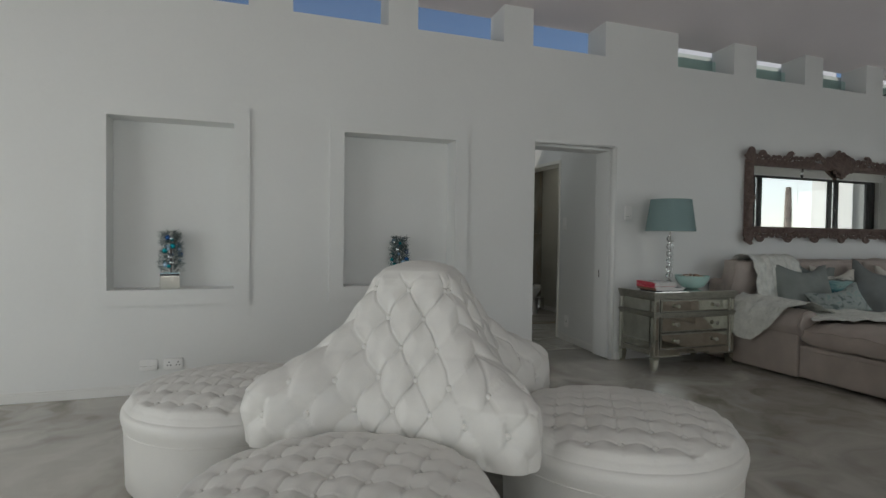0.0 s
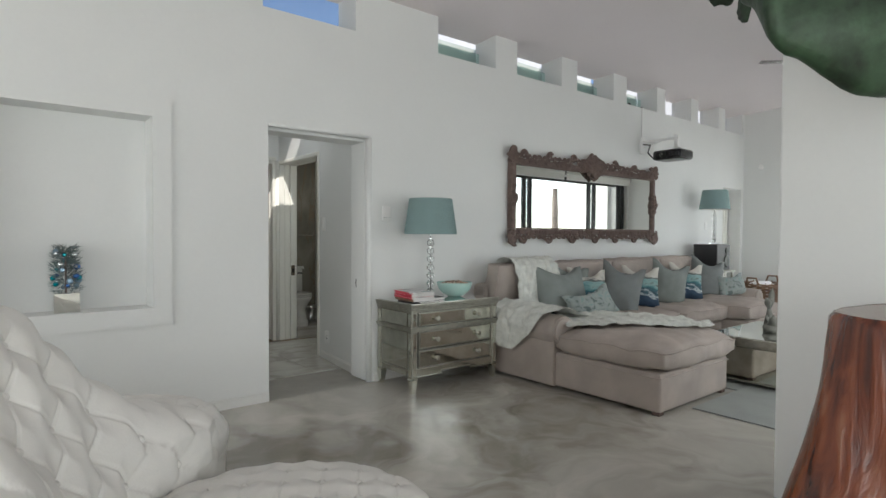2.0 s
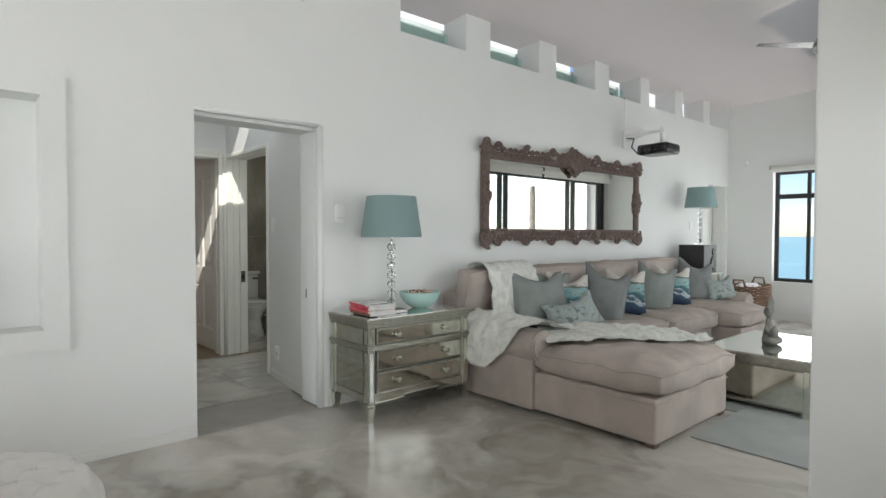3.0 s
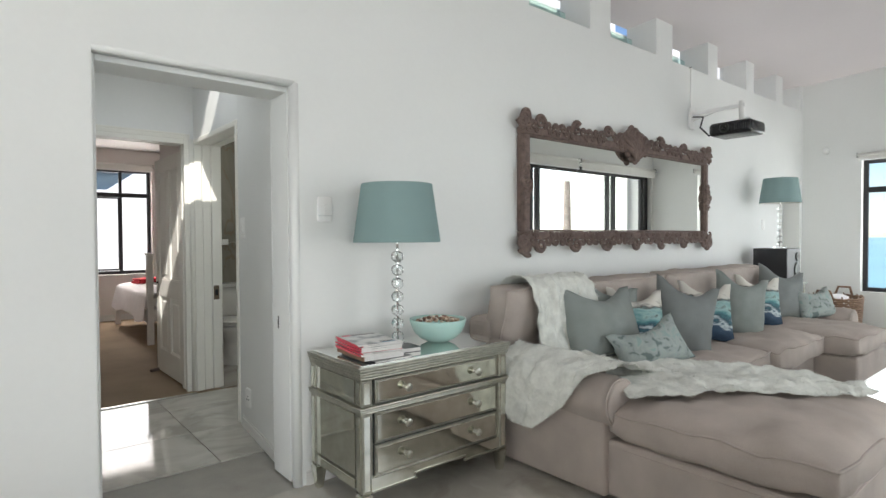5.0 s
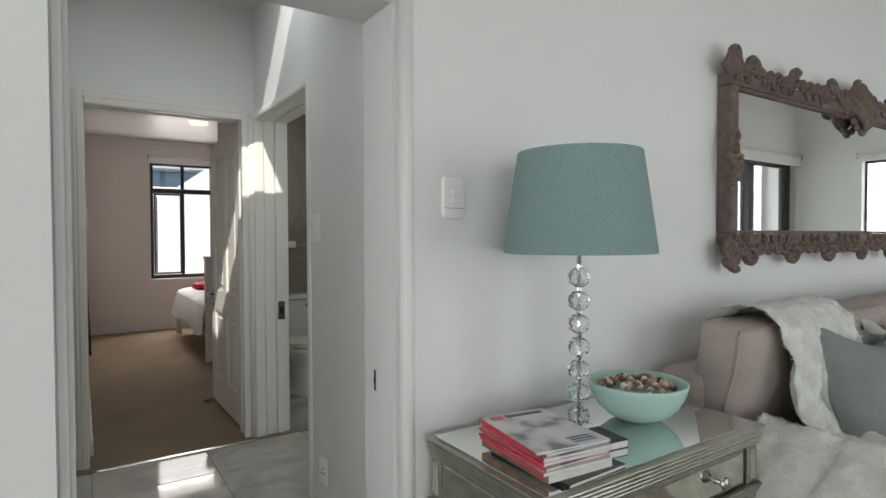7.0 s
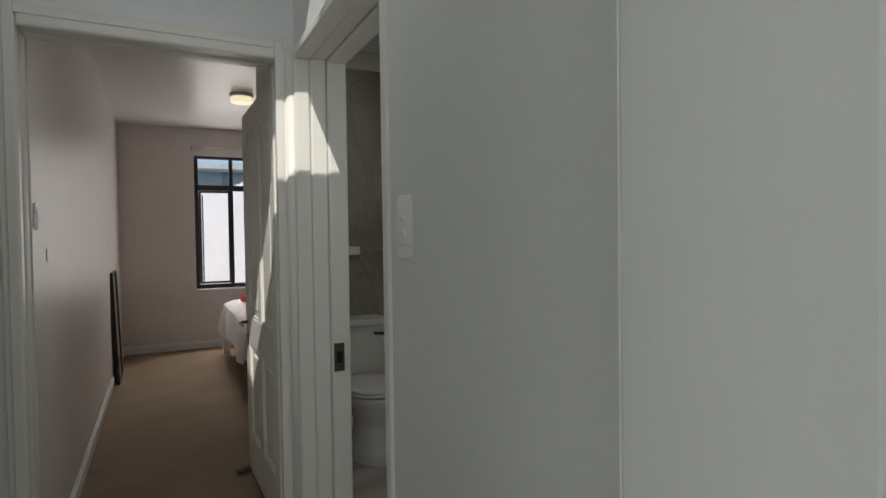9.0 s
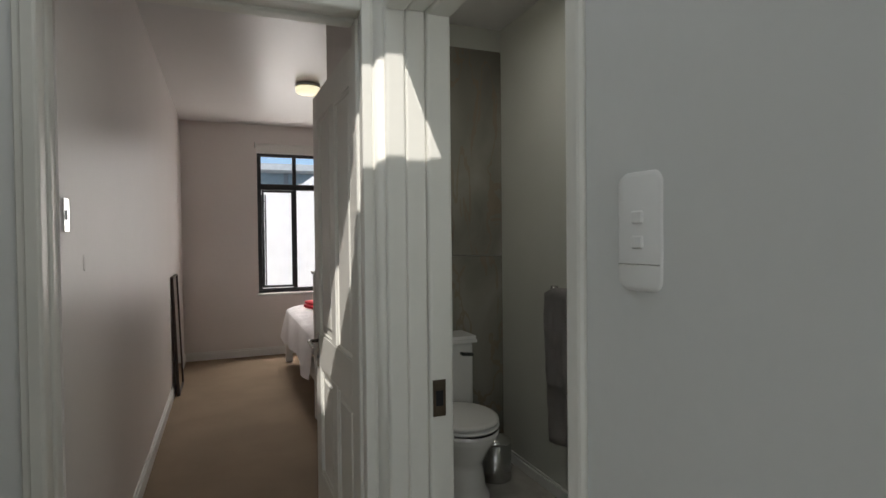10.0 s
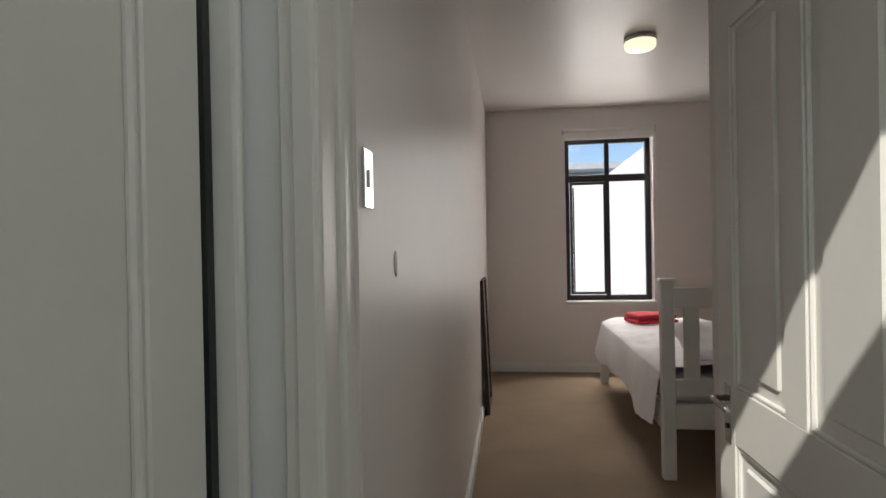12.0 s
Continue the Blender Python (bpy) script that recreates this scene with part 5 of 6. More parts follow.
def camo_print():
    m = plain("patchy_teal_print", (0.4, 0.5, 0.5), 0.75)
    n, l, b = nodes_of(m)
    tc, nz = n.new("ShaderNodeTexCoord"), n.new("ShaderNodeTexNoise")
    nz.inputs["Scale"].default_value, nz.inputs["Detail"].default_value, nz.inputs["Distortion"].default_value = 16, 2.5, 0.8
    l.new(tc.outputs["Object"], nz.inputs["Vector"])
    ramp_color(m, nz.outputs[0], [(0.37, (0.13, 0.17, 0.165)), (0.40, (0.27, 0.31, 0.30)), (0.56, (0.33, 0.37, 0.355)), (0.66, (0.25, 0.34, 0.325))])
    return m


SEAPRINT, CAMO = wave_print(), camo_print()
GREY2 = mat("grey_green_velvet", (0.225, 0.250, 0.240), 0.75, vary=0.14, scale=7, bump=0.15, fine=260)
G = "cushions along the sofa"
scatter_cushion(0.43, 0.48, 0.17, SEAPRINT, pose(6.24, 4.66, 0.700, -18, 4.0, -30.0), "cushion printed with a seascape on the sofa", G)
scatter_cushion(0.43, 0.48, 0.16, SEAPRINT, pose(7.10, 4.58, 0.700, -18, 5.0, -38.0), "cushion printed with a seascape on the sofa", G)
scatter_cushion(0.42, 0.47, 0.16, SEAPRINT, pose(8.16, 4.60, 0.700, -18, 5.0, -38.0), "cushion printed with a seascape on the sofa", G)
scatter_cushion(0.60, 0.56, 0.26, GREY2, pose(5.80, 4.64, 0.715, -24, 3.0, -16.0), "grey-green velvet cushion propped on the sofa", G)
scatter_cushion(0.54, 0.52, 0.16, GREY2, pose(6.02, 4.76, 0.745, -16, 14.0, -20.0), "grey-green velvet cushion tucked behind another", G)
scatter_cushion(0.46, 0.58, 0.25, GREY, pose(6.62, 4.52, 0.700, -22, 14.0, -46.0), "slate grey velvet cushion propped on the sofa", G)
scatter_cushion(0.44, 0.56, 0.24, GREY2, pose(7.66, 4.56, 0.705, -22, 13.0, -46.0), "grey-green velvet cushion propped on the sofa", G)
scatter_cushion(0.44, 0.56, 0.24, GREY, pose(8.68, 4.60, 0.72, -22, 12.0, -44.0), "slate grey velvet cushion propped on the sofa", G)
scatter_cushion(0.50, 0.30, 0.19, CAMO, pose(5.86, 4.34, 0.625, -28, -14.0, -22.0), "oblong teal and grey patterned cushion on the chaise", G)
scatter_cushion(0.40, 0.30, 0.18, CAMO, pose(8.84, 4.36, 0.645, -24, -4.0, -28.0), "oblong teal and grey patterned cushion on the sofa", G)


def throw():
    """Pale fluffy throw: over the sofa back and arm, trailing along the chaise."""
    m = mat("fluffy_throw", (0.70, 0.71, 0.67), 0.95, vary=0.16, scale=16, bump=0.8, fine=70)
    e = thing("throw_blanket", "pale grey fluffy throw draped over sofa back, arm and chaise", "blanket")
    rnd = random.Random(21)
    def along(path, t):
        k = t * (len(path) - 1)
        i = min(int(k), len(path) - 2)
        a, b = Vector(path[i]), Vector(path[i + 1])
        return a.lerp(b, k - i)
    def crush(x, y, z):
        """Crinkled pile: small hollows and creases."""
        return 0.010 * fbm((x * 3, y * 3, z * 3), 3.0) + 0.007 * abs(fbm((x, y, z), 17.0))
    def fall(name, nu, nv, f, hairs):
        bm = grid(nu, nv, f)
        bmesh.ops.recalc_face_normals(bm, faces=bm.faces)
        if sum(q.normal.z - q.normal.y for q in bm.faces) < 0:
            bmesh.ops.reverse_faces(bm, faces=bm.faces)
        bm.normal_update()
        spots = [(v.co.copy(), v.normal.copy(), v.is_boundary) for v in bm.verts]
        for v in bm.verts:
            v.co += v.normal * crush(*v.co)
        cloth = part(name, bm, m, e, "", True)
        vs, fs = [], []
        edge = [q for q in spots if q[2]]
        for k in range(hairs):
            p, nrm, rim = rnd.choice(edge if k % 4 == 0 else spots)
            side = Vector((rnd.uniform(-1, 1), rnd.uniform(-1, 1), rnd.uniform(-1, 0.3)))
            base = p + nrm * crush(*p) + Vector((rnd.uniform(-1, 1), rnd.uniform(-1, 1), 0)) * 0.006
            tip = base + (nrm * 0.7 + side).normalized() * rnd.uniform(0.006, 0.014)
            w = nrm.cross(side).normalized() * 0.0016
            k = len(vs)
            vs += [base - w, base + w, tip]
            fs.append((k, k + 1, k + 2))
        me = bpy.data.meshes.new("nap")
        me.from_pydata(vs, [], fs)
        me.materials.append(m)
        nap = new("nap", me)
        nap.parent = cloth
        tagged(nap, "long pale fibres", kind="stuff")
    def back(u, v):
        p = along([(0, 5.12, 0.80), (0, 5.08, 0.96), (0, 5.02, 1.016), (0, 4.94, 1.032), (0, 4.86, 1.020), (0, 4.80, 0.965), (0, 4.775, 0.86), (0, 4.77, 0.76), (0, 4.75, 0.66), (0, 4.69, 0.59), (0, 4.54, 0.55)], v)
        x = 5.29 + 0.56 * u - 0.10 * v * (0.5 - u) + 0.03 * math.sin(3 * v)
        fold = (0.024 * math.sin(19 * u + 3 * fbm((u, v, 0), 2.0)) + 0.012 * math.sin(41 * u + 2 * v)) * (0.25 + 0.9 * v)
        return Vector((x, p.y - abs(fold) - 0.016, p.z + fold * 0.5 + 0.014))
    fall("back_fall", 90, 70, back, 9000)
    def arm(u, v):
        tip = 0.98 - 0.85 * max(0.0, u - 0.40) - 0.30 * max(0.0, 0.30 - u) + 0.02 * math.sin(13 * u)
        path = [(5.60, 0, 0.53), (5.42, 0, 0.56), (5.30, 0, 0.62), (5.165, 0, 0.655), (5.03, 0, 0.60), (4.992, 0, 0.49), (4.990, 0, 0.38), (4.988, 0, 0.23)]
        p = along(path, v * min(1.0, tip))
        y = 4.76 - 0.62 * u - 0.06 * v * u
        fold = 0.016 * math.sin(13 * u + 3 * v) + 0.014 * fbm((u * 2, v * 3, 7), 2)
        return Vector((p.x - abs(fold) * (1 if v > 0.6 else 0.1), y + fold, p.z + 0.016 + abs(fold) * (0.8 if v < 0.7 else 0.0)))
    fall("arm_fall", 70, 80, arm, 9000)
    def trail(u, v):
        a = Vector((5.42, 4.36, 0)).lerp(Vector((6.22, 3.48, 0)), v)
        a += Vector((0.55, 0.62, 0)).normalized() * (u - 0.50) * (0.92 - 0.36 * v + 0.05 * math.sin(9 * v))
        z = 0.540 + 0.020 * math.sin(8 * u + 4 * v + 1.5 * fbm((u, v, 2), 2)) ** 2 + 0.022 * max(0, fbm((u * 2, v * 5, 3), 1.7)) - 0.014 * (2 * u - 1) ** 4
        if a.x > 6.14:
            z -= (a.x - 6.14) * 1.4
        return Vector((a.x + 0.03 * fbm((v * 5, u, 1), 2), a.y + 0.02 * fbm((v * 6, u * 2, 4), 2), z))
    fall("trailing_end", 56, 110, trail, 10000)


throw()


def ornate_mirror():
    e = thing("wall_mirror", "wide wall mirror in a carved brown wooden frame", "mirror", (0, 0, 0))
    a, b, lo, hi, y = 5.705, 8.325, 1.33, 2.01, WY - 0.045
    def curl(scale, turns=1.35, flip=1):
        pts, rs = [], []
        for i in range(22):
            t = i / 21
            r = 0.034 * (1 - 0.78 * t)
            q = t * turns * 2 * math.pi
            pts.append((flip * r * math.cos(q) * scale * 1.15, -0.006 * math.sin(3 * t), r * math.sin(q) * scale))
            rs.append(scale * (0.013 - 0.006 * t))
        bm = tube(pts, rs, 6)
        add_ball(bm, pts[-1], scale * 0.012, 1)
        return bm
    part("glass", box(a - 0.01, b + 0.01, y - 0.003, y + 0.003, lo - 0.01, hi + 0.01), MIRROR, e, "plain mirror glass")
    def rail(x0, x1, z0, z1, inner):
        bm = box(x0, x1, y - 0.030, WY - 0.002, z0, z1, 0.010, 2)
        return part("frame_rail", bm, FRAMEWOOD, e)
    w = 0.058
    rail(a - w, b + w, hi, hi + w, 0)
    rail(a - w, b + w, lo - w, lo, 0)
    rail(a - w, a, lo, hi, 0)
    rail(b, b + w, lo, hi, 0)
    for bx in ((a, b, hi - 0.014, hi - 0.001), (a, b, lo + 0.001, lo + 0.014), (a + 0.001, a + 0.014, lo + 0.014, hi - 0.014), (b - 0.014, b - 0.001, lo + 0.014, hi - 0.014)):
        part("inner_bead", box(bx[0], bx[1], y - 0.022, y - 0.004, bx[2], bx[3], 0.004, 1), FRAMEWOOD, e)
    kinds = []
    for sc, fl in ((1.0, 1), (1.0, -1), (1.45, 1), (1.45, -1), (0.75, 1), (0.75, -1)):
        me = bpy.data.meshes.new("scroll")
        bm = curl(sc, 1.35, fl)
        bm.to_mesh(me)
        bm.free()
        me.materials.append(FRAMEWOOD)
        for p in me.polygons:
            p.use_smooth = True
        kinds.append(me)
    rnd = random.Random(11)
    def put(k, x, z, rot, dy=0.0):
        ob = new("scroll", kinds[k])
        ob.parent = e
        ob.matrix_basis = pose(x, y - 0.026 - dy, z, 0, rot, 0)
    n = 34
    mid = (a + b) / 2
    for i in range(n):
        x = a - 0.05 + (b - a + 0.10) * i / (n - 1)
        s = 1 if x < mid else -1
        big = i % 5 == 2
        h = 0.03 * math.exp(-((x - mid) / 0.55) ** 2) + (0.028 if big else 0.0)
        put((2 if s > 0 else 3) if big else (0 if (i + (s > 0)) % 2 else 1), x, hi + w + 0.012 + h, rnd.uniform(-40, 40))
        if not big:
            put(4 + i % 2, x + 0.03, hi + w * 0.55 + h, rnd.uniform(-90, 90), 0.006)
        put((2 if s > 0 else 3) if big else (i % 2), x, lo - w - 0.010 - (0.030 if big else 0), 180 + rnd.uniform(-40, 40))
        if not big:
            put(4 + i % 2, x + 0.03, lo - w * 0.55, rnd.uniform(-90, 90), 0.006)
    for x, z in ((a - 0.05, hi + 0.07), (b + 0.05, hi + 0.07), (a - 0.05, lo - 0.08), (b + 0.05, lo - 0.08)):
        for q in range(4):
            put(2 + q % 2, x + rnd.uniform(-0.03, 0.03), z + (0.020 * q if z > 1.6 else -0.012 * q), 80 * q)
    for x in (a - w / 2, b + w / 2):
        for q in range(6):
            put(q % 4, x + rnd.uniform(-0.018, 0.018), (lo + hi) / 2 - 0.10 + 0.04 * q, 60 * q, 0.004)
    # crest: fan of ribs with scrolls round it
    cr = bmesh.new()
    foot = hi - 0.085
    for k in range(-4, 5):
        q = radians(k * 12.5)
        L = 0.262 - 0.006 * abs(k) + 0.012 * (k % 2)
        rib = bmesh.new()
        add_tube(rib, [(mid + t * L * math.sin(q), y - 0.034 - 0.040 * math.sin(math.pi * min(1.0, 0.15 + t)), foot + t * L * math.cos(q)) for t in (0, 0.25, 0.5, 0.75, 1.0)], [0.008, 0.013, 0.019, 0.022, 0.012], 7)
        part("crest_rib", rib, FRAMEWOOD, e, "", True)
    add_ball(cr, (mid, y - 0.042, foot), 0.028, 2, 1.2, 0.7, 1)
    for sx in (-1, 1):
        for dz, dx, r in ((0.02, 0.055, 0.024), (0.055, 0.095, 0.028), (0.095, 0.13, 0.026)):
            add_ball(cr, (mid + sx * dx, y - 0.036, foot + dz), r, 2, 1.2, 0.6, 0.9)
    part("crest_boss", cr, FRAMEWOOD, e, "carved shell crest", True)
    for k in range(14):
        q = radians(-110 + k * 17)
        put(k % 4, mid + 0.19 * math.sin(q), hi + 0.05 + 0.10 * math.cos(q), k * 47)


ornate_mirror()


def projector():
    e = thing("projector", "black projector on a white wall arm with its cable", "projector")
    part("wall_plate", box(8.10, 8.20, WY - 0.025, WY, 2.34, 2.55, 0.01, 2), WHITEPL, e)
    part("arm", boxes((8.13, 8.17, 4.72, WY - 0.02, 2.475, 2.505)), WHITEPL, e, "white steel arm")
    part("arm_brace", tube([(8.15, WY - 0.03, 2.42), (8.15, 4.95, 2.48)], 0.008, 8), WHITEPL, e)
    part("mount_post", tube([(8.15, 4.75, 2.36), (8.15, 4.75, 2.53)], 0.025, 14), WHITEPL, e, "", True)
    for y in (4.66, 4.72, 4.80, 4.90):
        part("mount_leg", tube([(8.15, 4.75, 2.37), (8.20 if y > 4.75 else 8.10, y, 2.36), (8.20 if y > 4.75 else 8.10, y, 2.325)], 0.006, 6), WHITEPL, e)
    body = part("body", box(7.98, 8.30, 4.60, 4.98, 2.215, 2.335, 0.035, 4), mat("black_plastic", (0.015, 0.015, 0.017), 0.25, vary=0.2), e, "", True)
    part("lens", shift(lathe([(0.040, 0), (0.045, 0.008), (0.036, 0.016), (0.028, 0.010)], 24), pose(7.978, 4.83, 2.275, 0, -90, 0)), DARKBRONZE, body, "round projector lens", True)
    part("lens_glass", shift(lathe([(0.026, 0.0), (0.022, 0.007), (0.005, 0.010)], 20), pose(7.970, 4.83, 2.275, 0, -90, 0)), CRYSTAL, body, "", True)
    for k in range(7):
        part("vent", box(7.974, 7.981, 4.63 + k * 0.018, 4.638 + k * 0.018, 2.25, 2.30), BLACK, body)
    part("cable", tube([(8.15, WY - 0.03, 2.46), (8.14, 5.10, 2.44), (8.12, 5.12, 2.34), (8.13, 5.04, 2.25), (8.15, 4.98, 2.27)], 0.009, 8), BLACK, e, "black cable", True)
    part("wall_conduit", box(8.14, 8.165, WY - 0.014, WY, 2.55, SILL, 0.003, 1), WHITEPL, e, "white cable conduit")
    part("cable", tube([(8.15, WY - 0.005, SILL), (8.20, WY + 0.10, SILL + 0.02), (8.32, WY + 0.14, SILL + 0.012), (8.45, WY + 0.12, SILL + 0.03)], 0.010, 6), BLACK, e)
    dv = thing("adapter_box", "small black adapter lying in the high opening", "adapter", (7.93, WY + 0.10, SILL))
    part("case", box(-0.06, 0.06, -0.04, 0.04, 0.001, 0.035, 0.006, 2), BLACK, dv)
    part("cord", tube([(0.05, 0, 0.02), (0.10, 0.02, 0.07), (0.16, 0.0, 0.03), (0.20, -0.03, 0.02)], 0.006, 6), BLACK, dv)


projector()


def side_table():
    e = thing("side_table", "small silver mirrored side table with a lower shelf", "side table", (9.52, 4.93, 0))
    part("top", box(-0.27, 0.27, -0.22, 0.22, 0.755, 0.78, 0.004, 1), SILVER, e)
    part("lower_shelf", box(-0.25, 0.25, -0.20, 0.20, 0.60, 0.62, 0.003, 1), AGEDMIRROR, e)
    part("lower_shelf", box(-0.25, 0.25, -0.20, 0.20, 0.20, 0.22, 0.003, 1), AGEDMIRROR, e)
    for x in (-0.25, 0.22):
        for y in (-0.20, 0.17):
            part("leg", box(x, x + 0.03, y, y + 0.03, 0, 0.755, 0.003, 1), SILVER, e)
    s = thing("subwoofer", "black box loudspeaker with a round driver", "loudspeaker", (9.52, 4.93, 0.781))
    part("cabinet", box(-0.20, 0.20, -0.17, 0.17, 0.004, 0.37, 0.008, 2), BLACK, s)
    for z, r in ((0.13, 0.085), (0.28, 0.045)):
        part("driver", shift(lathe([(r, 0), (r + 0.006, 0.006), (r * 0.85, 0.010), (r * 0.3, 0.001)], 24), pose(0.09, -0.17, z, 90, 0, 0)), DARKBRONZE, s, "", True)
    for x in (-0.17, 0.17):
        part("foot", box(x - 0.02, x + 0.02, -0.02, 0.02, 0, 0.004), BLACK, s)


side_table()


def coffee_table():
    e = thing("coffee_table", "low mirrored coffee table with antiqued glass sides", "coffee table", (6.36, 2.74, 0.012))
    W, D, H = 1.12, 0.76, 0.40
    part("body", box(0.03, W - 0.03, 0.03, D - 0.03, 0.03, 0.33, 0.004, 1), SILVER, e)
    top = part("top", boxes((-0.01, W + 0.01, -0.01, D + 0.01, 0.385, 0.400), (0.0, W, 0.0, D, 0.372, 0.385), (0.01, W - 0.01, 0.01, D - 0.01, 0.335, 0.372)), SILVER, e)
    part("top_glass", box(0.015, W - 0.015, 0.015, D - 0.015, 0.4003, 0.405, 0.001, 1), MIRROR, top, "mirrored glass top")
    for x0, x1, y0, y1 in ((0.05, W - 0.05, 0.022, 0.031), (0.05, W - 0.05, D - 0.031, D - 0.022)):
        part("side_panel", box(x0, x1, y0, y1, 0.05, 0.32, 0.002, 1), AGEDMIRROR, e)
        part("rim_panel", box(x0, x1, y0 - 0.014, y1 - 0.014, 0.340, 0.366, 0.002, 1), AGEDMIRROR, e)
    for x0, x1 in ((0.022, 0.031), (W - 0.031, W - 0.022)):
        part("side_panel", box(x0, x1, 0.05, D - 0.05, 0.05, 0.32, 0.002, 1), AGEDMIRROR, e)
    for x in (0.012, W - 0.052):
        for y in (0.012, D - 0.052):
            part("corner_post", box(x, x + 0.04, y, y + 0.04, 0, 0.335, 0.004, 1), AGEDMIRROR, e)
    o = thing("tail_ornament", "grey stone whale-tail ornament on the coffee table", "ornament", (6.96, 3.20, 0.418), 30)
    stone = mat("grey_stone", (0.19, 0.19, 0.17), 0.6, vary=0.3, scale=20, bump=0.3)
    bm = tube([(0, 0, 0), (0.01, 0, 0.07), (0.03, 0, 0.14), (0.045, 0, 0.21)], [0.055, 0.045, 0.026, 0.014], 12)
    add_tube(bm, [(0.045, 0, 0.19), (-0.02, 0.02, 0.245), (-0.09, 0.035, 0.275), (-0.15, 0.04, 0.285)], [0.014, 0.030, 0.024, 0.003], 8)
    add_tube(bm, [(0.045, 0, 0.19), (0.085, -0.02, 0.25), (0.125, -0.035, 0.32), (0.13, -0.04, 0.37)], [0.014, 0.030, 0.024, 0.003], 8)
    part("tail", bm, stone, o, "", True)
    b2 = add_ball(bmesh.new(), (-0.09, 0, 0.035), 0.075, 2, 1.4, 1, 0.55)
    add_tube(b2, [(-0.10, 0, 0.05), (-0.17, 0, 0.12), (-0.21, 0.01, 0.16)], [0.045, 0.028, 0.006], 8)
    add_tube(b2, [(-0.05, 0.02, 0.05), (-0.03, 0.03, 0.11), (-0.045, 0.035, 0.14)], [0.03, 0.018, 0.006], 8)
    part("base_wave", b2, stone, o, "", True)


rugt = thing("rug", "grey-green woven rug under the coffee table", "rug")
part("weave", box(5.47, 8.2, 2.10, 3.16, 0.001, 0.012, 0.004, 1), RUG, rugt)
part("border", box(6.22, 8.05, 3.16, 4.02, 0.001, 0.0115), RUG, rugt)
coffee_table()


def basket():
    e = thing("wicker_basket", "oval brown wicker basket with two handles", "basket", (10.75, 4.72, 0))
    bm = bmesh.new()
    for k in range(22):
        z = 0.012 + k * 0.021
        s = 0.9 + 0.1 * k / 21
        add_tube(bm, [(0.30 * s * math.cos(t), 0.22 * s * math.sin(t), z + 0.005 * math.sin(12 * t + k * math.pi)) for t in [2 * math.pi * i / 36 for i in range(37)]], 0.012, 6)
    part("weave", bm, WICKER, e, "", True)
    for a in range(20):
        t = 2 * math.pi * a / 20
        part("stake", tube([(0.265 * math.cos(t), 0.19 * math.sin(t), 0.0), (0.295 * math.cos(t), 0.215 * math.sin(t), 0.48)], 0.006, 5), WICKER, e)
    part("floor_disc", shift(lathe([(0.26, 0.0), (0.26, 0.012)], 24), Matrix.Diagonal((1, 0.72, 1, 1))), WICKER, e)
    for s in (-1, 1):
        part("handle", tube([(s * 0.30, -0.07, 0.46), (s * 0.31, -0.05, 0.54), (s * 0.31, 0.05, 0.54), (s * 0.30, 0.07, 0.46)], 0.012, 8), WICKER, e, "", True)
    e.scale = (1.25, 1.25, 1.18)
    c = thing("folded_towels", "folded white cloth inside the wicker basket", "cloth", (10.70, 4.72, 0.075))
    part("cloth", shift(cushion_mesh(0.40, 0.28, 0.50, 0.3, 2.2, 16), pose(0, 0, 0.25)), LINEN, c, "", True)


basket()


def ceiling_fan():
    e = thing("ceiling_fan", "white three-blade ceiling fan with a frosted light", "ceiling fan", (7.52, 2.97, 0))
    top = TOP + SLOPE * (WY - 2.97)
    part("canopy", lathe([(0.02, top - 0.10), (0.06, top - 0.06), (0.07, top)], 20), WHITEPL, e, "", True)
    part("rod", tube([(0, 0, 2.95), (0, 0, top - 0.06)], 0.012, 10), WHITEPL, e)
    part("motor", lathe([(0.05, 2.81), (0.11, 2.84), (0.12, 2.90), (0.09, 2.95), (0.02, 2.97)], 28), STEEL, e, "brushed steel motor housing", True)
    part("light", lathe([(0.02, 2.75), (0.07, 2.77), (0.09, 2.805), (0.09, 2.82)], 24), mat("frosted_glass", (0.8, 0.78, 0.65), 0.4), e, "frosted glass light", True)
    for k in range(3):
        q = radians(138 + 120 * k)
        bm = grid(14, 5, lambda u, v: Vector((0.10 + 0.50 * u, (v - 0.5) * (0.11 - 0.05 * u), 2.885 + (v - 0.5) * 0.012)))
        bmesh.ops.solidify(bm, geom=bm.faces, thickness=0.008)
        part("blade", shift(bm, pose(0, 0, 0, 0, 0, math.degrees(q))), STEEL, e, "pale fan blade")


ceiling_fan()


# ---- passage, bedroom and bathroom things ----
def tile_material():
    m = plain("pale_marbled_tile", (0.55, 0.54, 0.5), 0.06)
    n, l, b = nodes_of(m)
    tc, oi, ad, nz = n.new("ShaderNodeTexCoord"), n.new("ShaderNodeObjectInfo"), n.new("ShaderNodeVectorMath"), n.new("ShaderNodeTexNoise")
    ad.operation = "ADD"
    sc = n.new("ShaderNodeMath")
    sc.operation = "MULTIPLY"
    sc.inputs[1].default_value = 40
    l.new(oi.outputs["Random"], sc.inputs[0])
    l.new(tc.outputs["Object"], ad.inputs[0])
    l.new(sc.outputs[0], ad.inputs[1])
    nz.inputs["Scale"].default_value, nz.inputs["Detail"].default_value, nz.inputs["Distortion"].default_value = 2.5, 7, 1.6
    l.new(ad.outputs[0], nz.inputs["Vector"])
    ramp_color(m, nz.outputs[0], [(0.34, (0.44, 0.43, 0.39)), (0.48, (0.55, 0.54, 0.50)), (0.62, (0.62, 0.61, 0.57))])
    return m


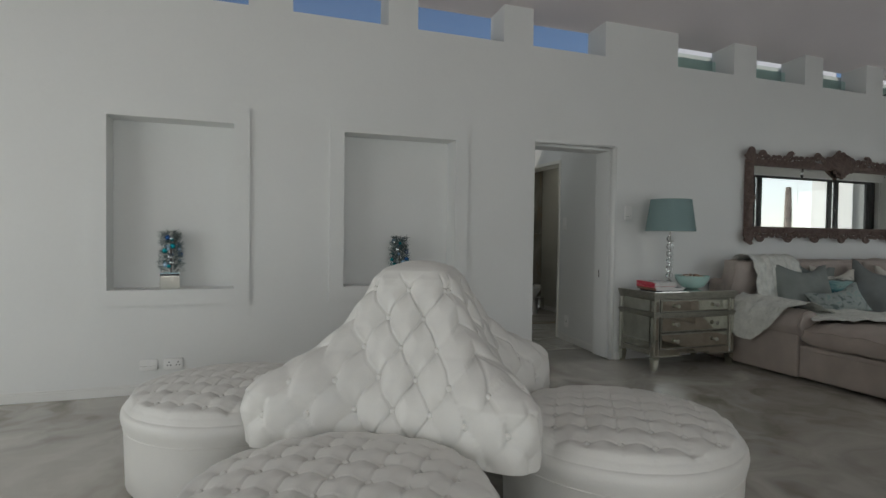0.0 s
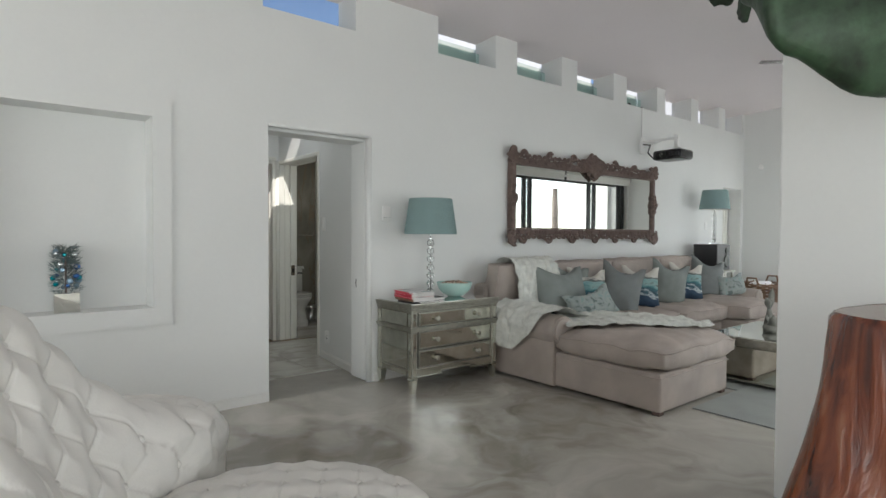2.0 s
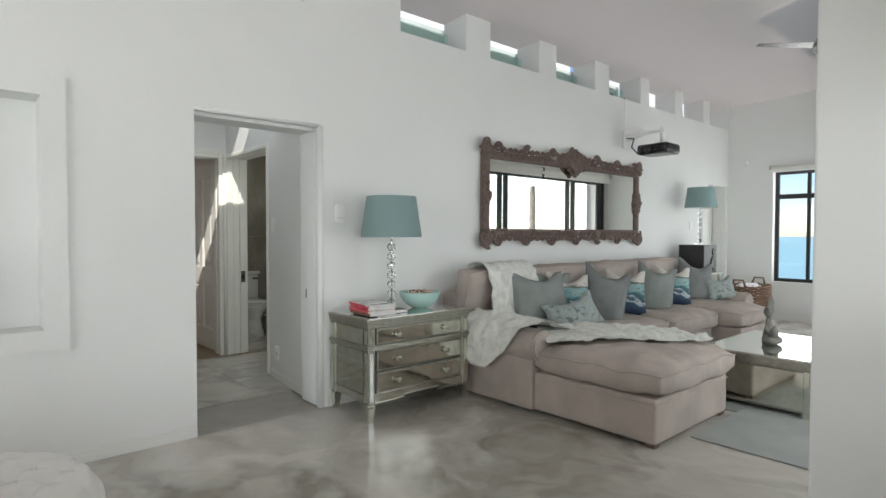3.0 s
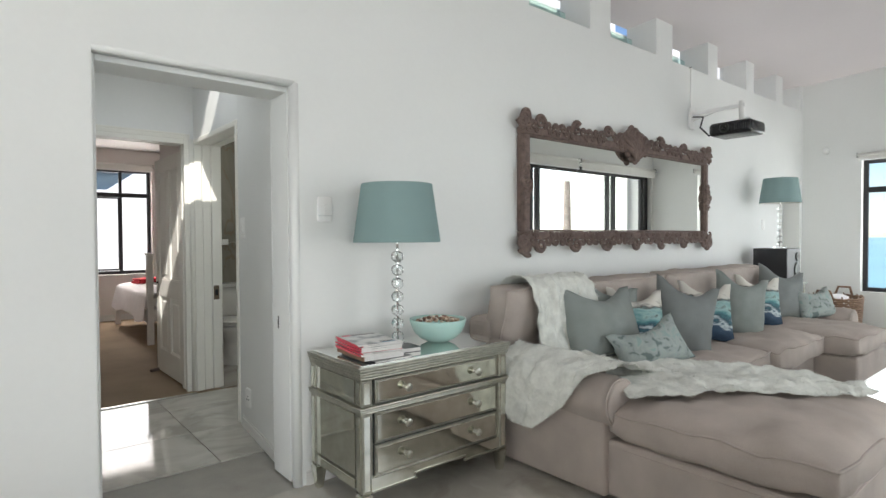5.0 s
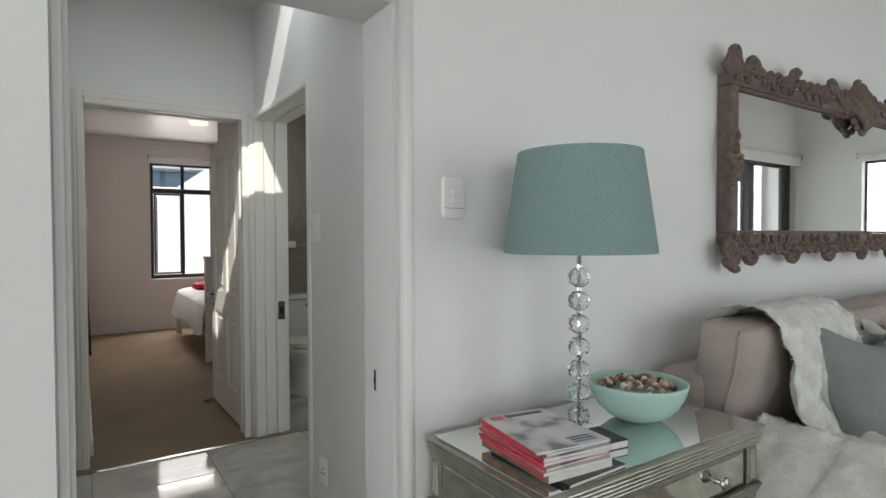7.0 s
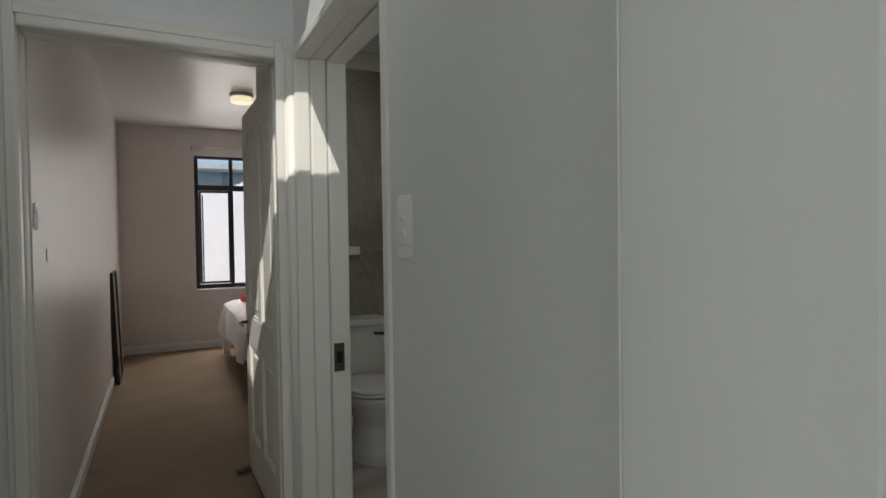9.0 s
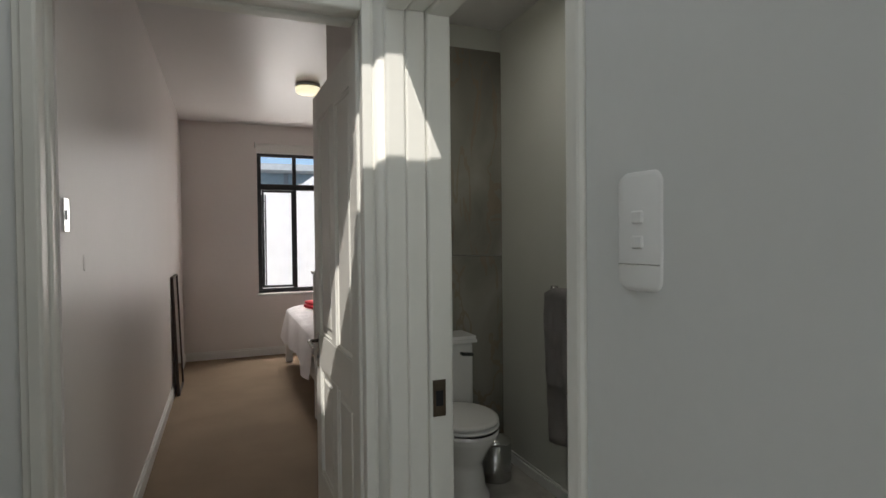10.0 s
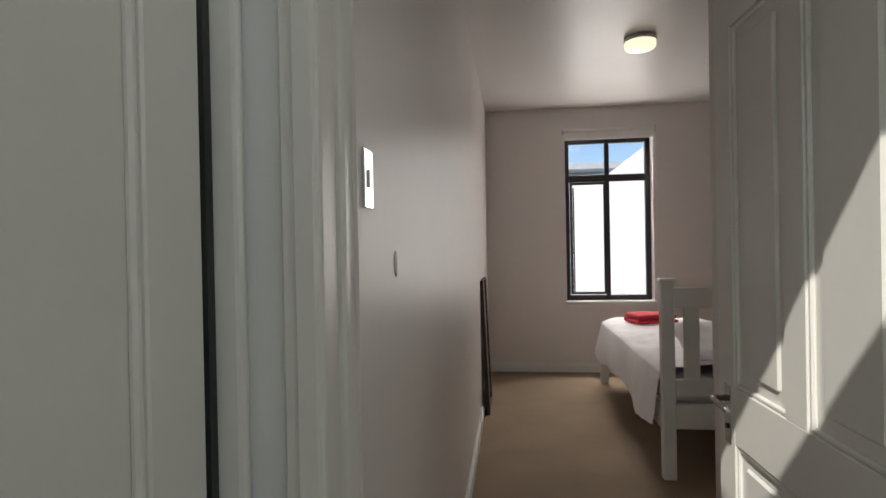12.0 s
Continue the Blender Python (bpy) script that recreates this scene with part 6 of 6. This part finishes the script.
TILE = tile_material()
floor_p = bpy.data.objects["floor_passage"]
tme = bpy.data.meshes.new("floor_tile")
_t = box(0.002, 0.598, 0.002, 0.598, -0.012, 0.0, 0.0015, 1)
_t.to_mesh(tme)
_t.free()
tme.materials.append(TILE)
for i in range(5):
    for j in range(4):
        x, y = 2.60 + 0.6 * i, 5.33 + 0.6 * j - 0.32
        if y < WY - 0.2 or y > 7.1:
            continue
        ob = new("floor_tile", tme)
        ob.parent = floor_p
        ob.location = (x, y + 0.24, -0.0005 if y > WY else -0.001)
        if ob.location.x < PX0 - 0.2 - 0.4:
            ob.location.z = -0.002
structure("threshold", box(BX + 0.02, PX1 - 0.02, 7.405, 7.435, -0.01, 0.008, 0.003, 1), STEEL, "thin metal threshold strip between tile and carpet")

LAMPGLOW = glow("lit_frosted_glass", (1.0, 0.90, 0.62), 1.1)


def ceiling_light(x, y, z, label, r=0.105):
    e = thing("ceiling_light", label, "ceiling light", (x, y, z), group="flush ceiling lights")
    part("rim", lathe([(r * 0.96, -0.035), (r, -0.03), (r, -0.003), (r * 0.9, 0)], 36), STEEL, e, "brushed steel rim", True)
    part("diffuser", lathe([(0.01, -0.085), (r * 0.85, -0.080), (r * 0.96, -0.066), (r * 0.97, -0.034)], 36), LAMPGLOW, e, "lit frosted glass diffuser", True)


ceiling_light(4.33, 10.66, 2.70, "flush round ceiling light with a lit frosted diffuser")
ceiling_light(4.64, 8.00, 2.62, "flush round ceiling light with a lit frosted diffuser")


def marble_tile():
    """Large glazed grey tile with soft drifts and thin rusty veins."""
    m = plain("veined_grey_tile", (0.25, 0.24, 0.21), 0.22)
    n, l, b = nodes_of(m)
    tc, nz, vn, oi, ad, mp = (n.new("ShaderNode" + k) for k in ("TexCoord", "TexNoise", "TexNoise", "ObjectInfo", "VectorMath", "Mapping"))
    l.new(tc.outputs["Object"], ad.inputs[0])
    l.new(oi.outputs["Random"], ad.inputs[1])
    l.new(ad.outputs[0], mp.inputs[0])
    mp.inputs["Rotation"].default_value, mp.inputs["Scale"].default_value = (0, 0.5, 0), (1.0, 1.0, 0.45)
    for k, sc, de, di in ((nz, 2.2, 6, 0.8), (vn, 2.6, 4, 1.5)):
        k.inputs["Scale"].default_value, k.inputs["Detail"].default_value, k.inputs["Distortion"].default_value = sc, de, di
        l.new(mp.outputs[0], k.inputs["Vector"])
    r = ramp_color(m, nz.outputs[0], [(0.30, (0.15, 0.14, 0.115)), (0.50, (0.24, 0.23, 0.195)), (0.70, (0.34, 0.325, 0.28))])
    ab, th = n.new("ShaderNodeMath"), n.new("ShaderNodeMapRange")
    ab.operation, ab.inputs[1].default_value, ab.inputs[2].default_value = "COMPARE", 0.5, 0.012
    l.new(vn.outputs[0], ab.inputs[0])
    th.inputs[4].default_value = 0.45
    l.new(ab.outputs[0], th.inputs[0])
    mx = n.new("ShaderNodeMix")
    mx.data_type = "RGBA"
    mx.inputs[7].default_value = (0.24, 0.165, 0.10, 1)
    l.new(th.outputs[0], mx.inputs[0])
    l.new(r.outputs[0], mx.inputs[6])
    l.new(mx.outputs[2], b.inputs["Base Color"])
    return m


def toilet():
    e = thing("toilet", "white porcelain close-coupled toilet with closed lid", "toilet", (4.745, NYB - 0.018, 0.012))
    part("cistern", box(-0.19, 0.19, -0.19, -0.005, 0.40, 0.755, 0.02, 3), PORCELAIN, e, "", True)
    part("cistern_lid", boxes((-0.205, 0.205, -0.205, 0.0, 0.757, 0.775), (-0.20, 0.20, -0.20, 0.0, 0.775, 0.795)), PORCELAIN, e)
    part("flush_lever", tube([(0.115, -0.19, 0.70), (0.115, -0.215, 0.70), (0.135, -0.222, 0.70), (0.17, -0.222, 0.695)], 0.010, 8), DARKBRONZE, e, "dark metal flush lever", True)
    def bowl(u, v):
        th = 2 * math.pi * u
        tab = [(0.0, 0.135, 0.20), (0.06, 0.135, 0.20), (0.10, 0.115, 0.175), (0.22, 0.10, 0.15), (0.30, 0.13, 0.20), (0.36, 0.175, 0.24), (0.385, 0.183, 0.25), (0.40, 0.18, 0.247)]
        k = v * (len(tab) - 1)
        i = min(int(k), len(tab) - 2)
        w = k - i
        z, a, b = [p + (q - p) * w for p, q in zip(tab[i], tab[i + 1])]
        return Vector((a * math.cos(th), -0.43 + b * math.sin(th), z))
    bm = grid(48, 40, bowl, True)
    part("bowl", bm, PORCELAIN, e, "", True)
    part("trapway", box(-0.11, 0.11, -0.34, -0.02, 0.0, 0.40, 0.05, 4), PORCELAIN, e, "", True)
    def oval(a, b, z0, z1):
        o = lathe([(0.9, 0), (0.98, 0.15), (1.0, 0.5), (0.98, 0.85), (0.9, 1.0)], 48)
        return shift(o, Matrix.Translation((0, -0.435, z0)) @ Matrix.Diagonal((a, b, z1 - z0, 1)))
    part("seat", oval(0.190, 0.235, 0.402, 0.422), PORCELAIN, e, "white toilet seat", True)
    part("lid", oval(0.187, 0.232, 0.424, 0.448), PORCELAIN, e, "white closed lid", True)
    for x in (-0.07, 0.07):
        part("hinge", tube([(x - 0.02, -0.215, 0.425), (x + 0.02, -0.215, 0.425)], 0.010, 8), CHROME, e)


toilet()
bin_ = thing("pedal_bin", "small steel pedal bin behind the toilet", "bin", (5.03, 8.52, 0.012))
part("drum", lathe([(0.085, 0), (0.088, 0.01), (0.088, 0.20), (0.08, 0.205)], 30), STEEL, bin_, "", True)
part("lid", lathe([(0.089, 0.206), (0.085, 0.225), (0.03, 0.245), (0.0, 0.247)], 30), CHROME, bin_, "polished lid", True)
tri = thing("roll_holder", "white toilet roll holder on the grey wall", "holder", (4.78, NYB - 0.012, 1.25))
part("plate", box(-0.05, 0.05, -0.02, 0, -0.03, 0.03, 0.005, 2), WHITEPL, tri)
TILEMAT = marble_tile()
bath_wall = bpy.data.objects["wall_bath_north"]
for i in range(2):
    for j in range(2):
        z0, z1 = ((0.014, 1.247), (1.250, 2.484))[j]
        x0, x1 = ((4.334, 4.748), (4.751, EXB - 0.001))[i]
        part("wall_tile", box(x0, x1, NYB - 0.011, NYB - 0.001, z0, z1, 0.0015, 1), TILEMAT, bath_wall)


def towel_rail():
    e = thing("heated_towel_rail", "steel heated towel rail with seven round bars", "towel rail", (EXB, 0, 0))
    y0, y1 = 7.575, 8.10
    for y in (y0, y1):
        part("upright", tube([(-0.075, y, 0.62), (-0.075, y, 1.115)], 0.018, 14), STEEL, e, "", True)
        for z in (0.67, 1.06):
            part("bracket", tube([(0, y, z), (-0.075, y, z)], 0.010, 8), STEEL, e, "", True)
    for k in range(7):
        z = 0.645 + k * 0.072
        part("bar", tube([(-0.075, y0, z), (-0.075, y1, z)], 0.009, 10), STEEL, e, "", True)
    cl = thing("bath_towel", "grey bath towel hanging over the rail", "towel", (EXB, 0, 0))
    def drape(ya, yb, low_f, low_b, off):
        def f(u, v):
            y = ya + (yb - ya) * u
            fold = (0.016 * math.sin(u * 11 + 2 * v) + 0.012 * abs(math.sin(u * 6.5 + 1 + off * 60)) + 0.016 * fbm((u * 3, v * 2, off * 90), 2)) * (1.15 - 0.6 * v)
            top = 1.088 + off * 0.3
            if v < 0.55:
                t = v / 0.55
                return Vector((-0.094 - off - abs(fold) - 0.012 * t, y + 0.012 * math.sin(t * 4), low_f + (top - low_f) * t))
            t = (v - 0.55) / 0.45
            if t < 0.25:
                q = t / 0.25 * math.pi
                return Vector((-0.075 - (0.017 + off) * math.cos(q), y, top + 0.012 * math.sin(q)))
            t = (t - 0.25) / 0.75
            return Vector((-0.058 + off, y, top - (top - low_b) * t))
        return f
    bm = grid(36, 50, drape(8.095, 7.65, 0.36, 0.64, 0.0))
    bmesh.ops.solidify(bm, geom=bm.faces, thickness=0.006)
    part("cloth", bm, TOWEL, cl, "", True)
    hand = thing("hand_towel", "grey hand towel folded over the bath towel", "towel", (EXB, 0, 0))
    bm = grid(30, 44, drape(8.08, 7.83, 0.64, 0.84, 0.026))
    bmesh.ops.solidify(bm, geom=bm.faces, thickness=0.006)
    part("cloth", bm, TOWEL, hand, "", True)
    for z in (0.985, 0.805):
        k = thing("shower_tap", "polished chrome round tap on the bathroom wall", "tap", (EXB, 7.53, z), group="taps on the bathroom wall")
        part("rose", shift(lathe([(0.036, 0), (0.036, 0.008), (0.026, 0.012)], 28), pose(0, 0, 0, 0, -90, 0)), CHROME, k, "", True)
        part("handle", shift(lathe([(0.016, 0.010), (0.016, 0.022), (0.028, 0.026), (0.030, 0.045), (0.024, 0.05)], 24), pose(0, 0, 0, 0, -90, 0)), CHROME, k, "", True)


towel_rail()


def bed():
    e = thing("single_bed", "white painted wooden single bed with slatted head and foot", "bed", (4.255, 9.95, 0.006))
    W, L = 0.98, 2.20
    for y, H in ((0.0, 1.09), (L - 0.06, 0.48)):
        for x in (0.0, W - 0.07):
            part("post", box(x, x + 0.07, y, y + 0.06, 0, H, 0.006, 2), BEDPAINT, e)
            if H > 1:
                part("post_cap", box(x - 0.012, x + 0.082, y - 0.012, y + 0.072, H, H + 0.022, 0.006, 2), BEDPAINT, e)
        if H > 1:
            part("rail", box(0.07, W - 0.07, y + 0.01, y + 0.045, 0.95, 1.06, 0.006, 2), BEDPAINT, e)
            part("rail", box(0.07, W - 0.07, y + 0.01, y + 0.045, 0.46, 0.56, 0.006, 2), BEDPAINT, e)
            part("rail", box(0.07, W - 0.07, y + 0.01, y + 0.045, 0.28, 0.42, 0.006, 2), BEDPAINT, e)
            for k in range(5):
                x = 0.12 + k * 0.155
                part("slat", box(x, x + 0.085, y + 0.018, y + 0.037, 0.56, 0.95, 0.003, 1), BEDPAINT, e)
    for x in (0.01, W - 0.04):
        part("side_rail", box(x, x + 0.03, 0.06, L - 0.06, 0.26, 0.40, 0.004, 1), BEDPAINT, e)
    part("mattress", box(0.03, W - 0.03, 0.07, L - 0.08, 0.40, 0.54, 0.04, 3), LINEN, e, "", True)
    d = thing("duvet", "white duvet hanging over the sides of the bed", "duvet", (4.255, 9.95, 0.006))
    def f(u, v):
        y = 0.07 + 2.02 * v
        s = u * 1.75 - 0.36
        edge = 0.03
        dropf = 0.03 * math.sin(9 * v) + 0.03 * fbm((v * 4, 0, 1), 1.2)
        if s < edge:
            t = min(1, (edge - s) / 0.39)
            return Vector((edge - 0.02 - 0.05 * math.sin(t * 1.5) + 0.02 * math.sin(14 * v + 3 * t) * t, y + 0.02 * t, 0.585 - (0.30 + dropf) * t ** 1.25))
        if s > W - edge:
            t = min(1, (s - W + edge) / 0.44)
            return Vector((W - edge + 0.05 * math.sin(t * 1.5), y, 0.585 - 0.30 * t ** 1.25))
        b = math.sin(math.pi * (s - edge) / (W - 2 * edge))
        return Vector((s, y, 0.585 + 0.045 * b ** 0.5 + 0.016 * fbm((s * 3, y * 2.5, 2), 1.5)))
    part("cover", grid(60, 70, f), LINEN, d, "", True)
    p = thing("pillow", "white pillow against the slatted bed end", "pillow", (4.80, 10.30, 0.66))
    part("case", shift(cushion_mesh(0.68, 0.42, 0.16, 0.7, 8, 22, 0.02, 2.6), pose(0, 0, 0.045, 18)), LINEN, p, "", True)
    r = thing("red_towel", "folded red towel lying on the white duvet", "towel", (4.62, 11.72, 0.625), 12)
    part("fold", shift(cushion_mesh(0.36, 0.30, 0.045, 0.4, 4, 18, 0.006, 4), pose(0, 0, 0.026)), REDCLOTH, r, "", True)
    part("fold", shift(cushion_mesh(0.34, 0.29, 0.045, 0.4, 6, 18, 0.006, 4), pose(0, 0, 0.066)), REDCLOTH, r, "", True)


bed()
lm = thing("leaning_mirror", "tall dark-framed mirror leaning on the bedroom wall", "mirror", (BX + 0.022, 11.06, 0.105))
lm.matrix_basis = pose(BX + 0.045, 11.06, 0.006, 0, -2.0, 0)
part("glass", box(0.000, 0.006, 0.014, 0.486, 0.014, 1.026), MIRROR, lm)
DK = mat("dark_frame_wood", (0.05, 0.035, 0.03), 0.5, vary=0.3)
for bx in ((0.0, 0.014, 0.0, 1.04), (0.486, 0.5, 0.0, 1.04), (0.014, 0.486, 0.0, 0.014), (0.014, 0.486, 1.026, 1.04)):
    part("frame_bar", box(-0.012, 0.014, bx[0], bx[1], bx[2], bx[3], 0.002, 1), DK, lm)
stop = thing("door_stop", "small brown wooden door stop on the carpet", "door stop", (4.02, 8.48, 0.006), 25)
part("wedge", box(-0.05, 0.05, -0.018, 0.018, 0, 0.025, 0.005, 1), FRAMEWOOD, stop)
mk = tagged(obj("wall_scuff", shift(lathe([(0.0, 0), (0.022, 0.0006), (0.016, 0.0010), (0.004, 0.0012)], 9), pose(BX + 0.0005, 7.93, 1.285, 0, 90, 0) @ Matrix.Diagonal((1.3, 0.8, 1, 1))), mat("grey_scuff", (0.70, 0.66, 0.64), 0.6), True), "grey scuff mark on the bedroom wall", kind="structure")
